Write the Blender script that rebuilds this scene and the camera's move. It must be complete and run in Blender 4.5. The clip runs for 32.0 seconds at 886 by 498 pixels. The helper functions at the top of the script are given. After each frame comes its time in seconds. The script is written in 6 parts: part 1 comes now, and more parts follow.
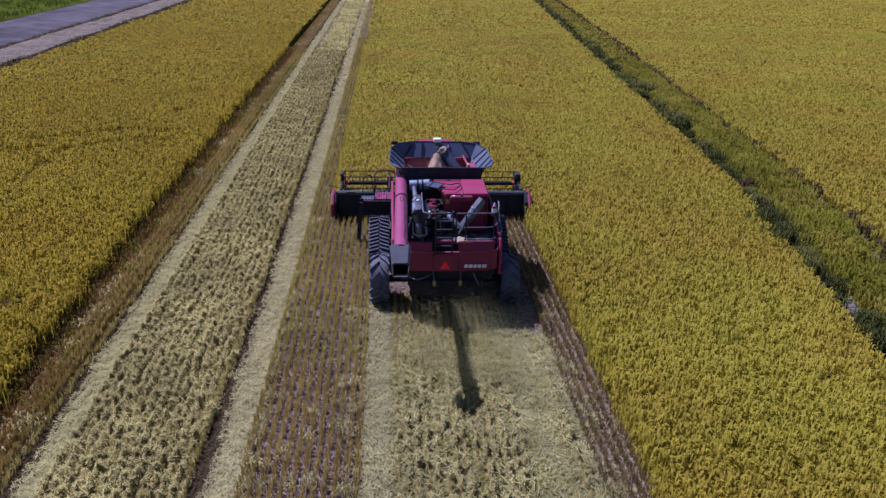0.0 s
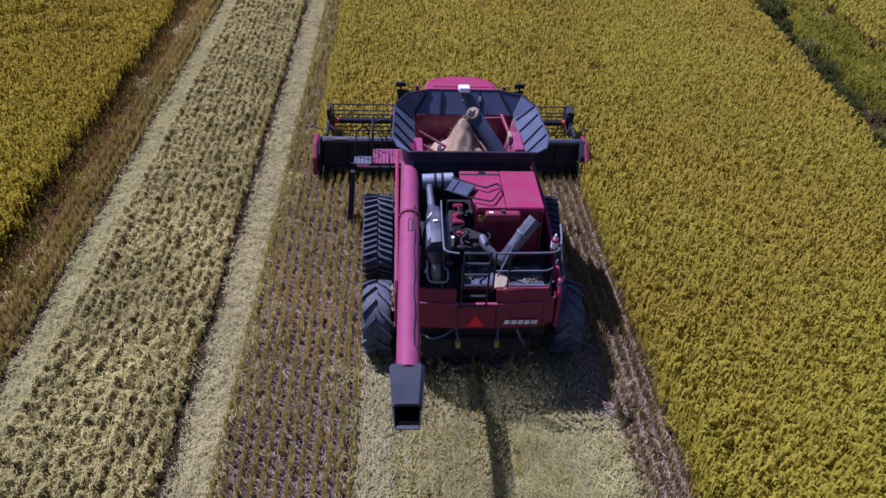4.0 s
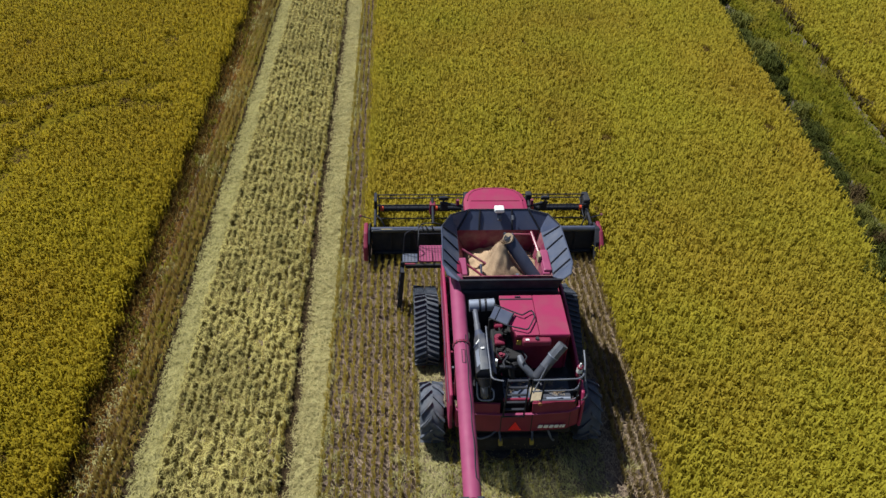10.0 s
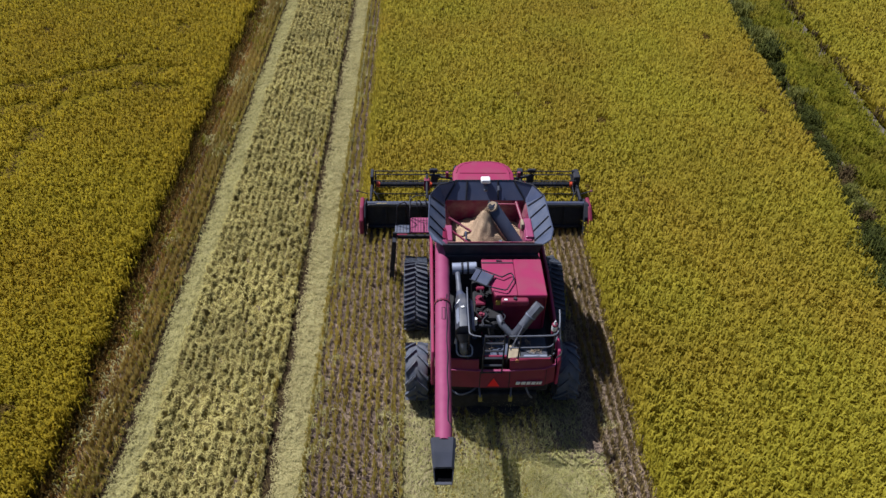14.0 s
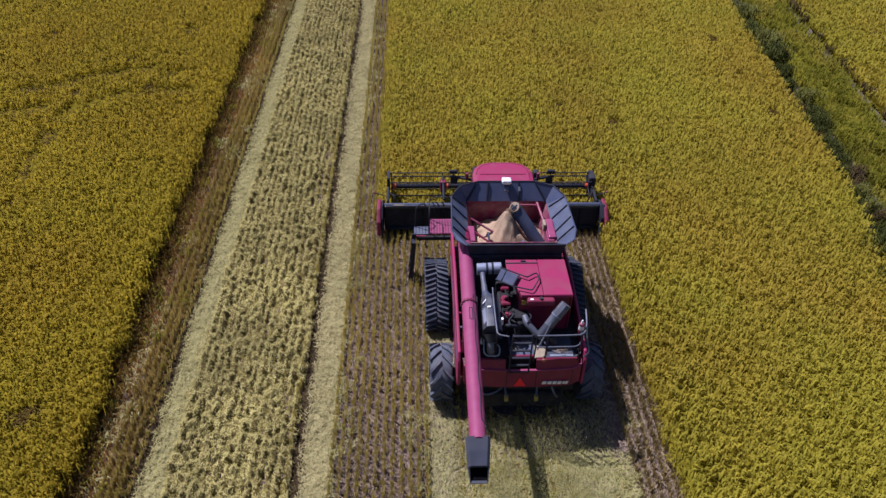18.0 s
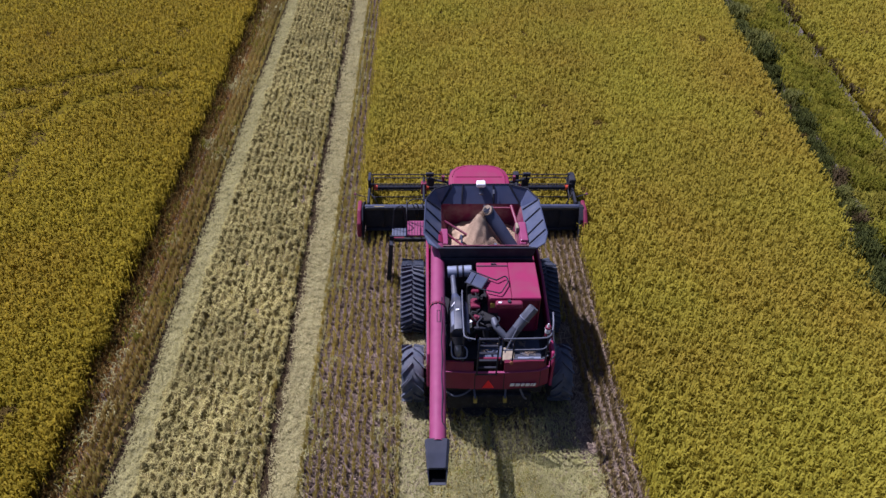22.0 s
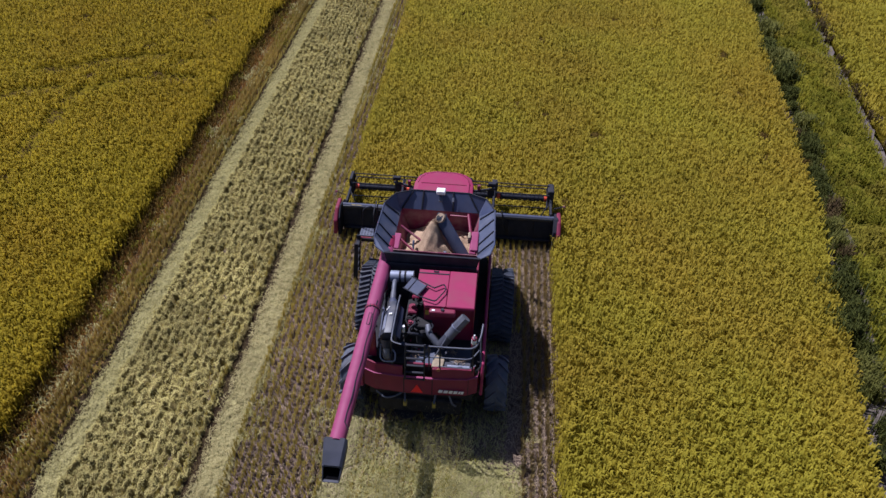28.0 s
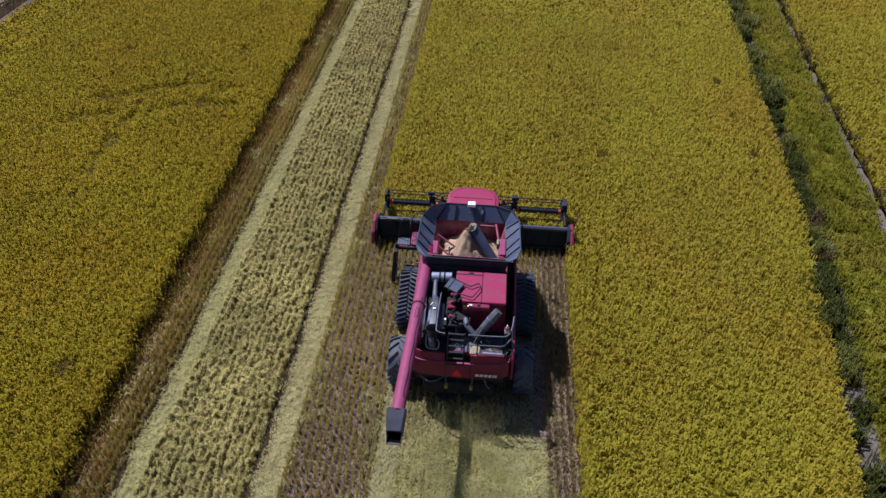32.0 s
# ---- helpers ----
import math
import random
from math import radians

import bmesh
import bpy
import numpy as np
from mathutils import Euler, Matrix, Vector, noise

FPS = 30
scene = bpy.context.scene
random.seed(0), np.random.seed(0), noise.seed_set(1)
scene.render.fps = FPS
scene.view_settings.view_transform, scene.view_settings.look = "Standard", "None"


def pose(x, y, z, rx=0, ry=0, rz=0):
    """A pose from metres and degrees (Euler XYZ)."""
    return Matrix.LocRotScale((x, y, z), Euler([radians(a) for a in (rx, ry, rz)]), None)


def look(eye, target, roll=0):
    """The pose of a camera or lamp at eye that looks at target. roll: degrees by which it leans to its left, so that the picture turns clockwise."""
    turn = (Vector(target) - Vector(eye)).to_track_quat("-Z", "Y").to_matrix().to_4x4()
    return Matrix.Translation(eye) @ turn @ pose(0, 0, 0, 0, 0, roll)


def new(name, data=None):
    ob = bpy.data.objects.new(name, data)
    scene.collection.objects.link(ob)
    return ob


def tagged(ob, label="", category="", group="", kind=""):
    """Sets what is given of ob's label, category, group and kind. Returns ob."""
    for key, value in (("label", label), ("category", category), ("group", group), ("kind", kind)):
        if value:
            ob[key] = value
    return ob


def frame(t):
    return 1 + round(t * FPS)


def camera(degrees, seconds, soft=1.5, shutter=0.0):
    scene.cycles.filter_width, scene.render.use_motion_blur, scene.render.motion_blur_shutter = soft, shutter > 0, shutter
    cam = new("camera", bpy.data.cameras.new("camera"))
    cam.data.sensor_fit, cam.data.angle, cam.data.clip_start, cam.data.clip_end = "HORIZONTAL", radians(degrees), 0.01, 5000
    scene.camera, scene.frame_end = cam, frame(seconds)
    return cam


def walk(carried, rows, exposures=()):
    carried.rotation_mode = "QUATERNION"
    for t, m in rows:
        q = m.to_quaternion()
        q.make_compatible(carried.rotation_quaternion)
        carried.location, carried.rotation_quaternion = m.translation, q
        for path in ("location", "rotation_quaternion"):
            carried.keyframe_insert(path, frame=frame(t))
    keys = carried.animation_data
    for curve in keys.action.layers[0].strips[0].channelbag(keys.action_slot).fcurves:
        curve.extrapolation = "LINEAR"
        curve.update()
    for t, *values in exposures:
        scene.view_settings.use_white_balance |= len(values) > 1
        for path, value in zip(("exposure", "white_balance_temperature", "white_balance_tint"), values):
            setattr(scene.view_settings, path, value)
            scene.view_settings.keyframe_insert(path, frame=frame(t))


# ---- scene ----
cam = camera(60.5, 32.0, soft=1.45)
PATH = [
    (0, (-1.87, -22.262, 11.822), (-1.729, -20.421, 11.052), 1.5),
    (0.5, (-2.01, -22.312, 11.829), (-1.861, -20.475, 11.054), 1.5),
    (1, (-1.939, -21.783, 11.898), (-1.801, -19.946, 11.121), 1.5),
    (1.5, (-1.852, -20.516, 11.941), (-1.718, -18.677, 11.165), 1.6),
    (2, (-1.694, -18.671, 11.894), (-1.565, -16.83, 11.124), 1.4),
    (2.5, (-1.581, -16.648, 11.832), (-1.453, -14.802, 11.073), 1.5),
    (3, (-1.285, -14.757, 12.293), (-1.184, -12.924, 11.501), 0.9),
    (3.5, (-1.552, -13.371, 12.528), (-1.43, -11.665, 11.493), 2.6),
    (5.5, (-1.924, -9.76, 12.72), (-1.816, -8.213, 11.457), 1.5),
    (6, (-2.153, -9.728, 13.008), (-2.043, -8.17, 11.759), 1.4),
    (6.5, (-2.444, -9.758, 13.625), (-2.322, -8.208, 12.368), 1.5),
    (7, (-2.737, -10.124, 14.269), (-2.606, -8.575, 13.011), 1.8),
    (7.5, (-2.967, -10.558, 15.094), (-2.833, -9.012, 13.833), 1.8),
    (8, (-3.003, -11.07, 16.025), (-2.886, -9.52, 14.766), 1.3),
    (8.5, (-3.021, -11.492, 16.797), (-2.911, -9.94, 15.541), 1.5),
    (9, (-3.074, -11.916, 17.481), (-2.964, -10.359, 16.232), 1.4),
    (9.5, (-3.146, -12.237, 17.96), (-3.029, -10.68, 16.71), 1.8),
    (10, (-3.001, -12.516, 18.015), (-2.893, -10.96, 16.763), 2.0),
    (10.5, (-2.821, -12.813, 18.009), (-2.724, -11.255, 16.759), 1.5),
    (11, (-2.743, -13.096, 18.044), (-2.649, -11.539, 16.793), 1.4),
    (11.5, (-2.482, -13.405, 18.123), (-2.407, -11.849, 16.868), 0.7),
    (12, (-2.335, -13.574, 18.024), (-2.27, -12.018, 16.77), 1.0),
    (12.5, (-2.254, -13.755, 17.99), (-2.19, -12.198, 16.736), 1.3),
    (13, (-2.183, -13.863, 18.157), (-2.119, -12.314, 16.893), 1.0),
    (13.5, (-2.011, -13.938, 17.916), (-1.959, -12.379, 16.664), 1.0),
    (14, (-2.037, -13.96, 17.85), (-1.982, -12.4, 16.599), 1.2),
    (14.5, (-2.013, -14.063, 17.87), (-1.961, -12.503, 16.619), 1.1),
    (16.5, (-2.531, -14.114, 17.696), (-2.468, -12.546, 16.456), 1.1),
    (17, (-2.772, -14.051, 17.735), (-2.699, -12.485, 16.492), 1.2),
    (17.5, (-2.898, -14.015, 17.683), (-2.824, -12.447, 16.444), 1.3),
    (18, (-2.931, -14.052, 17.796), (-2.859, -12.486, 16.554), 1.3),
    (18.5, (-2.953, -14.044, 17.959), (-2.882, -12.484, 16.709), 1.5),
    (19, (-3.069, -14.019, 17.939), (-2.984, -12.459, 16.69), 1.8),
    (19.5, (-2.922, -14.067, 17.915), (-2.84, -12.503, 16.671), 1.4),
    (20, (-2.834, -14.079, 17.977), (-2.746, -12.517, 16.731), 1.2),
    (20.5, (-2.664, -14.083, 18.009), (-2.573, -12.523, 16.762), 1.1),
    (21, (-2.452, -14.128, 18.038), (-2.364, -12.565, 16.793), 1.1),
    (21.5, (-2.173, -14.111, 18.097), (-2.102, -12.551, 16.848), 1.0),
    (22, (-1.868, -14.131, 18.126), (-1.817, -12.572, 16.875), 1.0),
    (22.5, (-1.644, -14.228, 18.097), (-1.6, -12.663, 16.851), 0.9),
    (23, (-1.296, -14.223, 17.966), (-1.268, -12.653, 16.727), 1.4),
    (23.5, (-0.963, -14.26, 18.209), (-0.949, -12.699, 16.959), 1.0),
    (24, (-0.682, -14.327, 18.25), (-0.677, -12.767, 16.998), 1.3),
    (24.5, (-0.414, -14.325, 18.31), (-0.416, -12.77, 17.052), 1.7),
    (25, (0.045, -14.37, 18.285), (0.02, -12.816, 17.026), 1.4),
    (25.5, (0.494, -14.449, 18.185), (0.448, -12.89, 16.933), 1.4),
    (27.5, (1.584, -14.21, 18.463), (1.468, -12.661, 17.203), 1.6),
    (28, (1.635, -14.128, 18.804), (1.519, -12.587, 17.535), 1.4),
    (28.5, (1.517, -14.218, 18.761), (1.408, -12.661, 17.51), 1.8),
    (29, (1.445, -14.328, 19.077), (1.336, -12.768, 17.83), 1.9),
    (29.5, (1.435, -14.618, 19.44), (1.318, -13.055, 18.199), 1.8),
    (30, (1.275, -14.921, 19.728), (1.162, -13.355, 18.489), 2.0),
    (30.5, (1.182, -15.4, 19.918), (1.063, -13.83, 18.684), 2.0),
    (31, (1.089, -16.079, 20.047), (0.967, -14.501, 18.823), 1.7),
    (31.5, (0.811, -16.743, 20.33), (0.696, -15.165, 19.106), 1.9),
    (32, (0.588, -17.365, 20.618), (0.478, -15.789, 19.392), 1.3),
]
walk(cam, [(t, look(e, g, r)) for t, e, g, r in PATH], exposures=[(0.0, 0.45, 5100, 36), (3.0, 0.48, 5000, 39), (6.0, 0.54, 5650, 20), (8.0, 0.56, 6050, 7), (11.0, 0.57, 6200, 4), (13.0, 0.56, 6000, 7), (17.0, 0.53, 5650, 24), (20.0, 0.53, 5550, 25), (25.0, 0.54, 5300, 34), (29.0, 0.43, 5700, 18), (32.0, 0.43, 5600, 16)])

# world and sun: clear midday sky, sun ahead and to the left
SUN_DIR = Vector((-0.51, 0.40, 1.0)).normalized()
world = bpy.data.worlds.new("sky")
scene.world = world
world.use_nodes = True
wn = world.node_tree.nodes
sky = wn.new("ShaderNodeTexSky")
sky.sky_type = 'NISHITA'
sky.sun_disc = False
sky.sun_elevation = math.asin(SUN_DIR.z)
sky.sun_rotation = math.atan2(SUN_DIR.x, SUN_DIR.y)
wn["Background"].inputs[1].default_value = 0.046
world.node_tree.links.new(sky.outputs[0], wn["Background"].inputs[0])
sun_data = bpy.data.lights.new("sun", 'SUN')
sun_data.energy, sun_data.angle, sun_data.color = 4.25, radians(0.5), (1.0, 0.95, 0.88)
sun = new("sun", sun_data)
sun.matrix_world = look(SUN_DIR * 60, (0, 0, 0))


# materials -----------------------------------------------------------------
def material(name, c1, c2=None, rough=0.6, metal=0.0, scale=8.0, fine=60.0, bump=0.0, coat=0.0, island=0.0, spec=0.5, patch=0.0, patch_scale=0.15, dust=0.0, leaf=0.0, hue=0.0):
    m = bpy.data.materials.new(name)
    m.use_nodes = True
    nt = m.node_tree
    b = nt.nodes["Principled BSDF"]
    b.inputs["Roughness"].default_value = rough
    b.inputs["Metallic"].default_value = metal
    b.inputs["Specular IOR Level"].default_value = spec
    b.inputs["Coat Weight"].default_value = coat
    b.inputs["Coat Roughness"].default_value = 0.15
    c2 = c2 or tuple(0.7 * v for v in c1)
    tc = nt.nodes.new("ShaderNodeTexCoord")
    n1 = nt.nodes.new("ShaderNodeTexNoise")
    n1.inputs["Scale"].default_value, n1.inputs["Detail"].default_value = scale, 5.0
    nt.links.new(tc.outputs["Object"], n1.inputs["Vector"])
    fac = n1.outputs["Fac"]
    ramp = nt.nodes.new("ShaderNodeMapRange")
    ramp.inputs[1].default_value, ramp.inputs[2].default_value = 0.32, 0.68
    nt.links.new(fac, ramp.inputs[0])
    fac = ramp.outputs[0]
    if island:
        geo = nt.nodes.new("ShaderNodeNewGeometry")
        mx = nt.nodes.new("ShaderNodeMix")
        mx.inputs[0].default_value = island
        nt.links.new(fac, mx.inputs[2])
        nt.links.new(geo.outputs["Random Per Island"], mx.inputs[3])
        fac = mx.outputs[0]
    mix = nt.nodes.new("ShaderNodeMix")
    mix.data_type = 'RGBA'
    mix.inputs[6].default_value, mix.inputs[7].default_value = (*c1, 1), (*c2, 1)
    nt.links.new(fac, mix.inputs[0])
    col = mix.outputs[2]
    if patch:
        n2 = nt.nodes.new("ShaderNodeTexNoise")
        n2.inputs["Scale"].default_value, n2.inputs["Detail"].default_value = patch_scale, 4.0
        nt.links.new(tc.outputs["Object"], n2.inputs["Vector"])
        r2 = nt.nodes.new("ShaderNodeMapRange")
        r2.inputs[1].default_value, r2.inputs[2].default_value = 0.3, 0.7
        r2.inputs[3].default_value, r2.inputs[4].default_value = 1.0 - patch, 1.0 + patch
        nt.links.new(n2.outputs["Fac"], r2.inputs[0])
        hs = nt.nodes.new("ShaderNodeHueSaturation")
        nt.links.new(r2.outputs[0], hs.inputs["Value"])
        nt.links.new(col, hs.inputs["Color"])
        if hue:
            n4 = nt.nodes.new("ShaderNodeTexNoise")
            n4.inputs["Scale"].default_value, n4.inputs["Detail"].default_value = 0.16, 4.0
            nt.links.new(tc.outputs["Object"], n4.inputs["Vector"])
            r4 = nt.nodes.new("ShaderNodeMapRange")
            r4.inputs[1].default_value, r4.inputs[2].default_value = 0.36, 0.64
            r4.inputs[3].default_value, r4.inputs[4].default_value = 0.5 - hue, 0.5 + hue
            nt.links.new(n4.outputs["Fac"], r4.inputs[0])
            nt.links.new(r4.outputs[0], hs.inputs["Hue"])
        col = hs.outputs[0]
    if dust:
        n3 = nt.nodes.new("ShaderNodeTexNoise")
        n3.inputs["Scale"].default_value, n3.inputs["Detail"].default_value = 2.5, 8.0
        nt.links.new(tc.outputs["Object"], n3.inputs["Vector"])
        r3 = nt.nodes.new("ShaderNodeMapRange")
        r3.inputs[1].default_value, r3.inputs[2].default_value, r3.inputs[4].default_value = 0.42, 0.75, dust
        nt.links.new(n3.outputs["Fac"], r3.inputs[0])
        md = nt.nodes.new("ShaderNodeMix")
        md.data_type = 'RGBA'
        md.inputs[7].default_value = (0.42, 0.36, 0.27, 1)
        nt.links.new(r3.outputs[0], md.inputs[0])
        nt.links.new(col, md.inputs[6])
        col = md.outputs[2]
        rr = nt.nodes.new("ShaderNodeMapRange")
        rr.inputs[3].default_value, rr.inputs[4].default_value = rough, min(1.0, rough + 0.35)
        nt.links.new(n3.outputs["Fac"], rr.inputs[0])
        nt.links.new(rr.outputs[0], b.inputs["Roughness"])
    nt.links.new(col, b.inputs["Base Color"])
    if leaf:
        tr = nt.nodes.new("ShaderNodeBsdfTranslucent")
        ms = nt.nodes.new("ShaderNodeMixShader")
        ms.inputs[0].default_value = leaf
        nt.links.new(col, tr.inputs[0])
        nt.links.new(b.outputs[0], ms.inputs[1])
        nt.links.new(tr.outputs[0], ms.inputs[2])
        nt.links.new(ms.outputs[0], nt.nodes["Material Output"].inputs[0])
    if bump:
        nb = nt.nodes.new("ShaderNodeTexNoise")
        nb.inputs["Scale"].default_value, nb.inputs["Detail"].default_value = fine, 4.0
        nt.links.new(tc.outputs["Object"], nb.inputs["Vector"])
        bp = nt.nodes.new("ShaderNodeBump")
        bp.inputs["Strength"].default_value, bp.inputs["Distance"].default_value = bump, 0.02
        nt.links.new(nb.outputs["Fac"], bp.inputs["Height"])
        nt.links.new(bp.outputs[0], b.inputs["Normal"])
    return m


# deepened red: the shade on the rear hood is put into the paint colour
RED = material("shaded_red_paint", (0.185, 0.008, 0.042), (0.155, 0.007, 0.036), rough=0.4, coat=0.1, scale=3, dust=0.04, spec=0.35)
PINK = material("sun_faded_red_paint", (0.27, 0.046, 0.122), (0.235, 0.037, 0.105), rough=0.45, coat=0.1, scale=4, dust=0.03, spec=0.35)
INRED = material("tank_red_paint", (0.19, 0.026, 0.072), (0.155, 0.028, 0.062), rough=0.6, scale=4, dust=0.38, spec=0.2)
GLOSS = material("glossy_black_paint", (0.012, 0.014, 0.022), (0.02, 0.022, 0.032), rough=0.28, coat=0.3, scale=4, dust=0.04, spec=0.5)
GREY = material("dark_grey_plastic", (0.042, 0.052, 0.10), (0.032, 0.041, 0.08), rough=0.45, scale=4, dust=0.05)
EXT = material("slate_blue_sheet", (0.060, 0.076, 0.148), (0.046, 0.06, 0.118), rough=0.45, scale=3, dust=0.05)
FLAP = material("grey_blue_sheet_metal", (0.064, 0.080, 0.135), (0.048, 0.062, 0.108), rough=0.45, scale=3, dust=0.12)
BLACK = material("black_paint", (0.013, 0.015, 0.024), (0.022, 0.024, 0.036), rough=0.55, scale=6, dust=0.04, spec=0.25)
DARK = material("greasy_shaded_machinery", (0.006, 0.006, 0.009), (0.016, 0.016, 0.020), rough=0.55, scale=7, dust=0.03, bump=0.3, spec=0.3)
RUBBER = material("rubber", (0.026, 0.034, 0.056), (0.048, 0.058, 0.086), rough=0.5, scale=5, dust=0.10, bump=0.2)
TYRE = material("dusty_tyre_rubber", (0.045, 0.056, 0.085), (0.08, 0.092, 0.125), rough=0.55, scale=4, dust=0.15, bump=0.2)
SILVER = material("silver_sheet_metal", (0.26, 0.29, 0.38), (0.20, 0.225, 0.30), rough=0.4, metal=0.3, scale=5, dust=0.05)
STEEL = material("grey_exhaust_steel", (0.115, 0.125, 0.16), (0.08, 0.088, 0.118), rough=0.42, metal=0.25, scale=6, dust=0.08)
SLATE = material("slate_rubber", (0.036, 0.040, 0.062), (0.026, 0.03, 0.045), rough=0.5, scale=4, dust=0.04)
# near-black without sheen, paints the dark inside of the spout
VOID = material("shaded_lining", (0.004, 0.004, 0.005), (0.006, 0.006, 0.007), rough=0.9, spec=0.0)
DUSTY = material("dusty_beige", (0.36, 0.30, 0.21), (0.26, 0.21, 0.15), rough=0.9, scale=8, spec=0.1)
SHIELD = material("worn_heat_shield", (0.022, 0.028, 0.047), (0.045, 0.05, 0.072), rough=0.33, metal=0.1, scale=5, dust=0.10)
# lighter copy of the red for sunlit panels, with real dust
SUNLITRED = material("sunlit_dusty_red_paint", (0.285, 0.020, 0.082), (0.24, 0.018, 0.070), rough=0.46, coat=0.06, scale=2.5, dust=0.07, spec=0.3)
WHITE = material("white_plastic", (0.8, 0.8, 0.8), (0.68, 0.68, 0.68), rough=0.45, scale=8)
ORANGE = material("orange_paint", (0.75, 0.09, 0.03), (0.65, 0.08, 0.03), rough=0.45)
SIGNAL = material("signal_red_sheet", (0.92, 0.008, 0.02), (0.85, 0.008, 0.02), rough=0.35)
YELLOW = material("yellow_paint", (0.36, 0.27, 0.03), (0.28, 0.21, 0.03), rough=0.55, dust=0.1)
GRAIN = material("rice_grain", (0.48, 0.335, 0.215), (0.34, 0.23, 0.14), rough=0.85, scale=30, fine=160, bump=0.6, patch=0.12, patch_scale=2.5)
SOIL = material("soil", (0.092, 0.065, 0.054), (0.155, 0.115, 0.096), rough=0.95, scale=4.5, fine=14, bump=1.0, patch=0.25, patch_scale=0.6, spec=0.05)
STRAW = material("straw", (0.52, 0.47, 0.21), (0.34, 0.305, 0.115), rough=0.8, scale=3, island=0.5, patch=0.12, patch_scale=0.5, spec=0.15, leaf=0.3)
# mound bed kept dark: the shadow in the gaps between tufts is in its colour
MOUND = material("shaded_mound", (0.25, 0.205, 0.075), (0.12, 0.094, 0.036), rough=0.9, scale=9, fine=30, bump=1.0, patch=0.2, patch_scale=0.6, spec=0.0)
RUSSET = material("russet_stubble", (0.30, 0.15, 0.045), (0.44, 0.28, 0.08), rough=0.8, scale=0.8, island=0.6, patch=0.25, spec=0.2, leaf=0.2)
BROWNWEED = material("dark_brown_weeds", (0.060, 0.036, 0.020), (0.13, 0.10, 0.035), rough=0.8, scale=1.0, island=0.5, patch=0.3, patch_scale=0.6, spec=0.1, leaf=0.2)
STRAWMAT = material("straw_mat", (0.34, 0.305, 0.14), (0.20, 0.18, 0.075), rough=0.9, scale=12, fine=40, bump=1.0, patch=0.15, patch_scale=0.8, spec=0.05)
PRESSED = material("pressed_straw", (0.49, 0.435, 0.225), (0.32, 0.28, 0.125), rough=0.8, scale=3, island=0.6, patch=0.15, patch_scale=0.6, spec=0.15, leaf=0.2)
CREAM = material("cream_straw", (0.52, 0.455, 0.225), (0.32, 0.275, 0.115), rough=0.8, scale=5, island=0.6, patch=0.16, patch_scale=0.7, spec=0.15, leaf=0.25)
CHOPPED = material("chopped_straw", (0.47, 0.43, 0.205), (0.27, 0.255, 0.075), rough=0.85, scale=2, island=0.5, patch=0.38, patch_scale=0.9, spec=0.1, leaf=0.25)
STUB = material("stubble", (0.56, 0.46, 0.11), (0.35, 0.275, 0.07), rough=0.75, scale=1.5, island=0.6, patch=0.2, spec=0.2, leaf=0.3)
STUBDRY = material("dry_stubble", (0.54, 0.42, 0.12), (0.34, 0.24, 0.075), rough=0.75, scale=1.5, island=0.6, patch=0.2, spec=0.2, leaf=0.3)
STUBDULL = material("dull_stubble", (0.40, 0.315, 0.115), (0.23, 0.165, 0.08), rough=0.8, scale=1.5, island=0.6, patch=0.25, spec=0.15, leaf=0.2)
AMBER = material("dull_amber_lens", (0.30, 0.095, 0.03), (0.22, 0.07, 0.03), rough=0.4, dust=0.1)
STUBBROWN = material("brown_stubble", (0.34, 0.205, 0.055), (0.48, 0.38, 0.10), rough=0.8, scale=0.8, island=0.5, patch=0.25, spec=0.2, leaf=0.2)
CROP = material("ripe_rice", (0.485, 0.387, 0.040), (0.29, 0.24, 0.023), rough=0.65, scale=4.5, island=0.55, patch=0.08, patch_scale=0.12, spec=0.1, leaf=0.48, hue=0.010)
CANOPY_SHADE = material("rice_canopy_shade", (0.17, 0.13, 0.010), (0.09, 0.073, 0.008), rough=0.9, scale=5, fine=9, bump=1.0, patch=0.1, patch_scale=0.12, spec=0.0, hue=0.005)
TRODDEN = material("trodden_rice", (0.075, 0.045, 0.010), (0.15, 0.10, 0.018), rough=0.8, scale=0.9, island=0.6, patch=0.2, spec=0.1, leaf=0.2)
DRYWEED = material("dry_weeds", (0.30, 0.245, 0.027), (0.185, 0.165, 0.018), rough=0.75, scale=1.0, island=0.5, patch=0.3, patch_scale=0.4, spec=0.1, leaf=0.35)
RIPER = material("riper_rice", (0.455, 0.333, 0.019), (0.25, 0.196, 0.012), rough=0.65, scale=4.5, island=0.55, patch=0.08, patch_scale=0.12, spec=0.1, leaf=0.5, hue=0.005)
WEED = material("green_weeds", (0.145, 0.155, 0.012), (0.295, 0.255, 0.024), rough=0.7, scale=1.2, island=0.55, patch=0.25, patch_scale=0.5, spec=0.08, leaf=0.45)
REED = material("dark_reeds", (0.032, 0.042, 0.010), (0.11, 0.115, 0.022), rough=0.75, scale=1.5, island=0.65, patch=0.3, patch_scale=0.6, spec=0.1, leaf=0.25)
VERDANT = material("fresh_grass", (0.055, 0.08, 0.010), (0.11, 0.125, 0.018), rough=0.8, scale=0.4, island=0.5, patch=0.3, patch_scale=0.1, spec=0.05, leaf=0.3)
TURF = material("bank_turf", (0.11, 0.105, 0.014), (0.19, 0.165, 0.022), rough=0.95, scale=4, fine=12, bump=1.0, patch=0.2, patch_scale=0.4, spec=0.0)
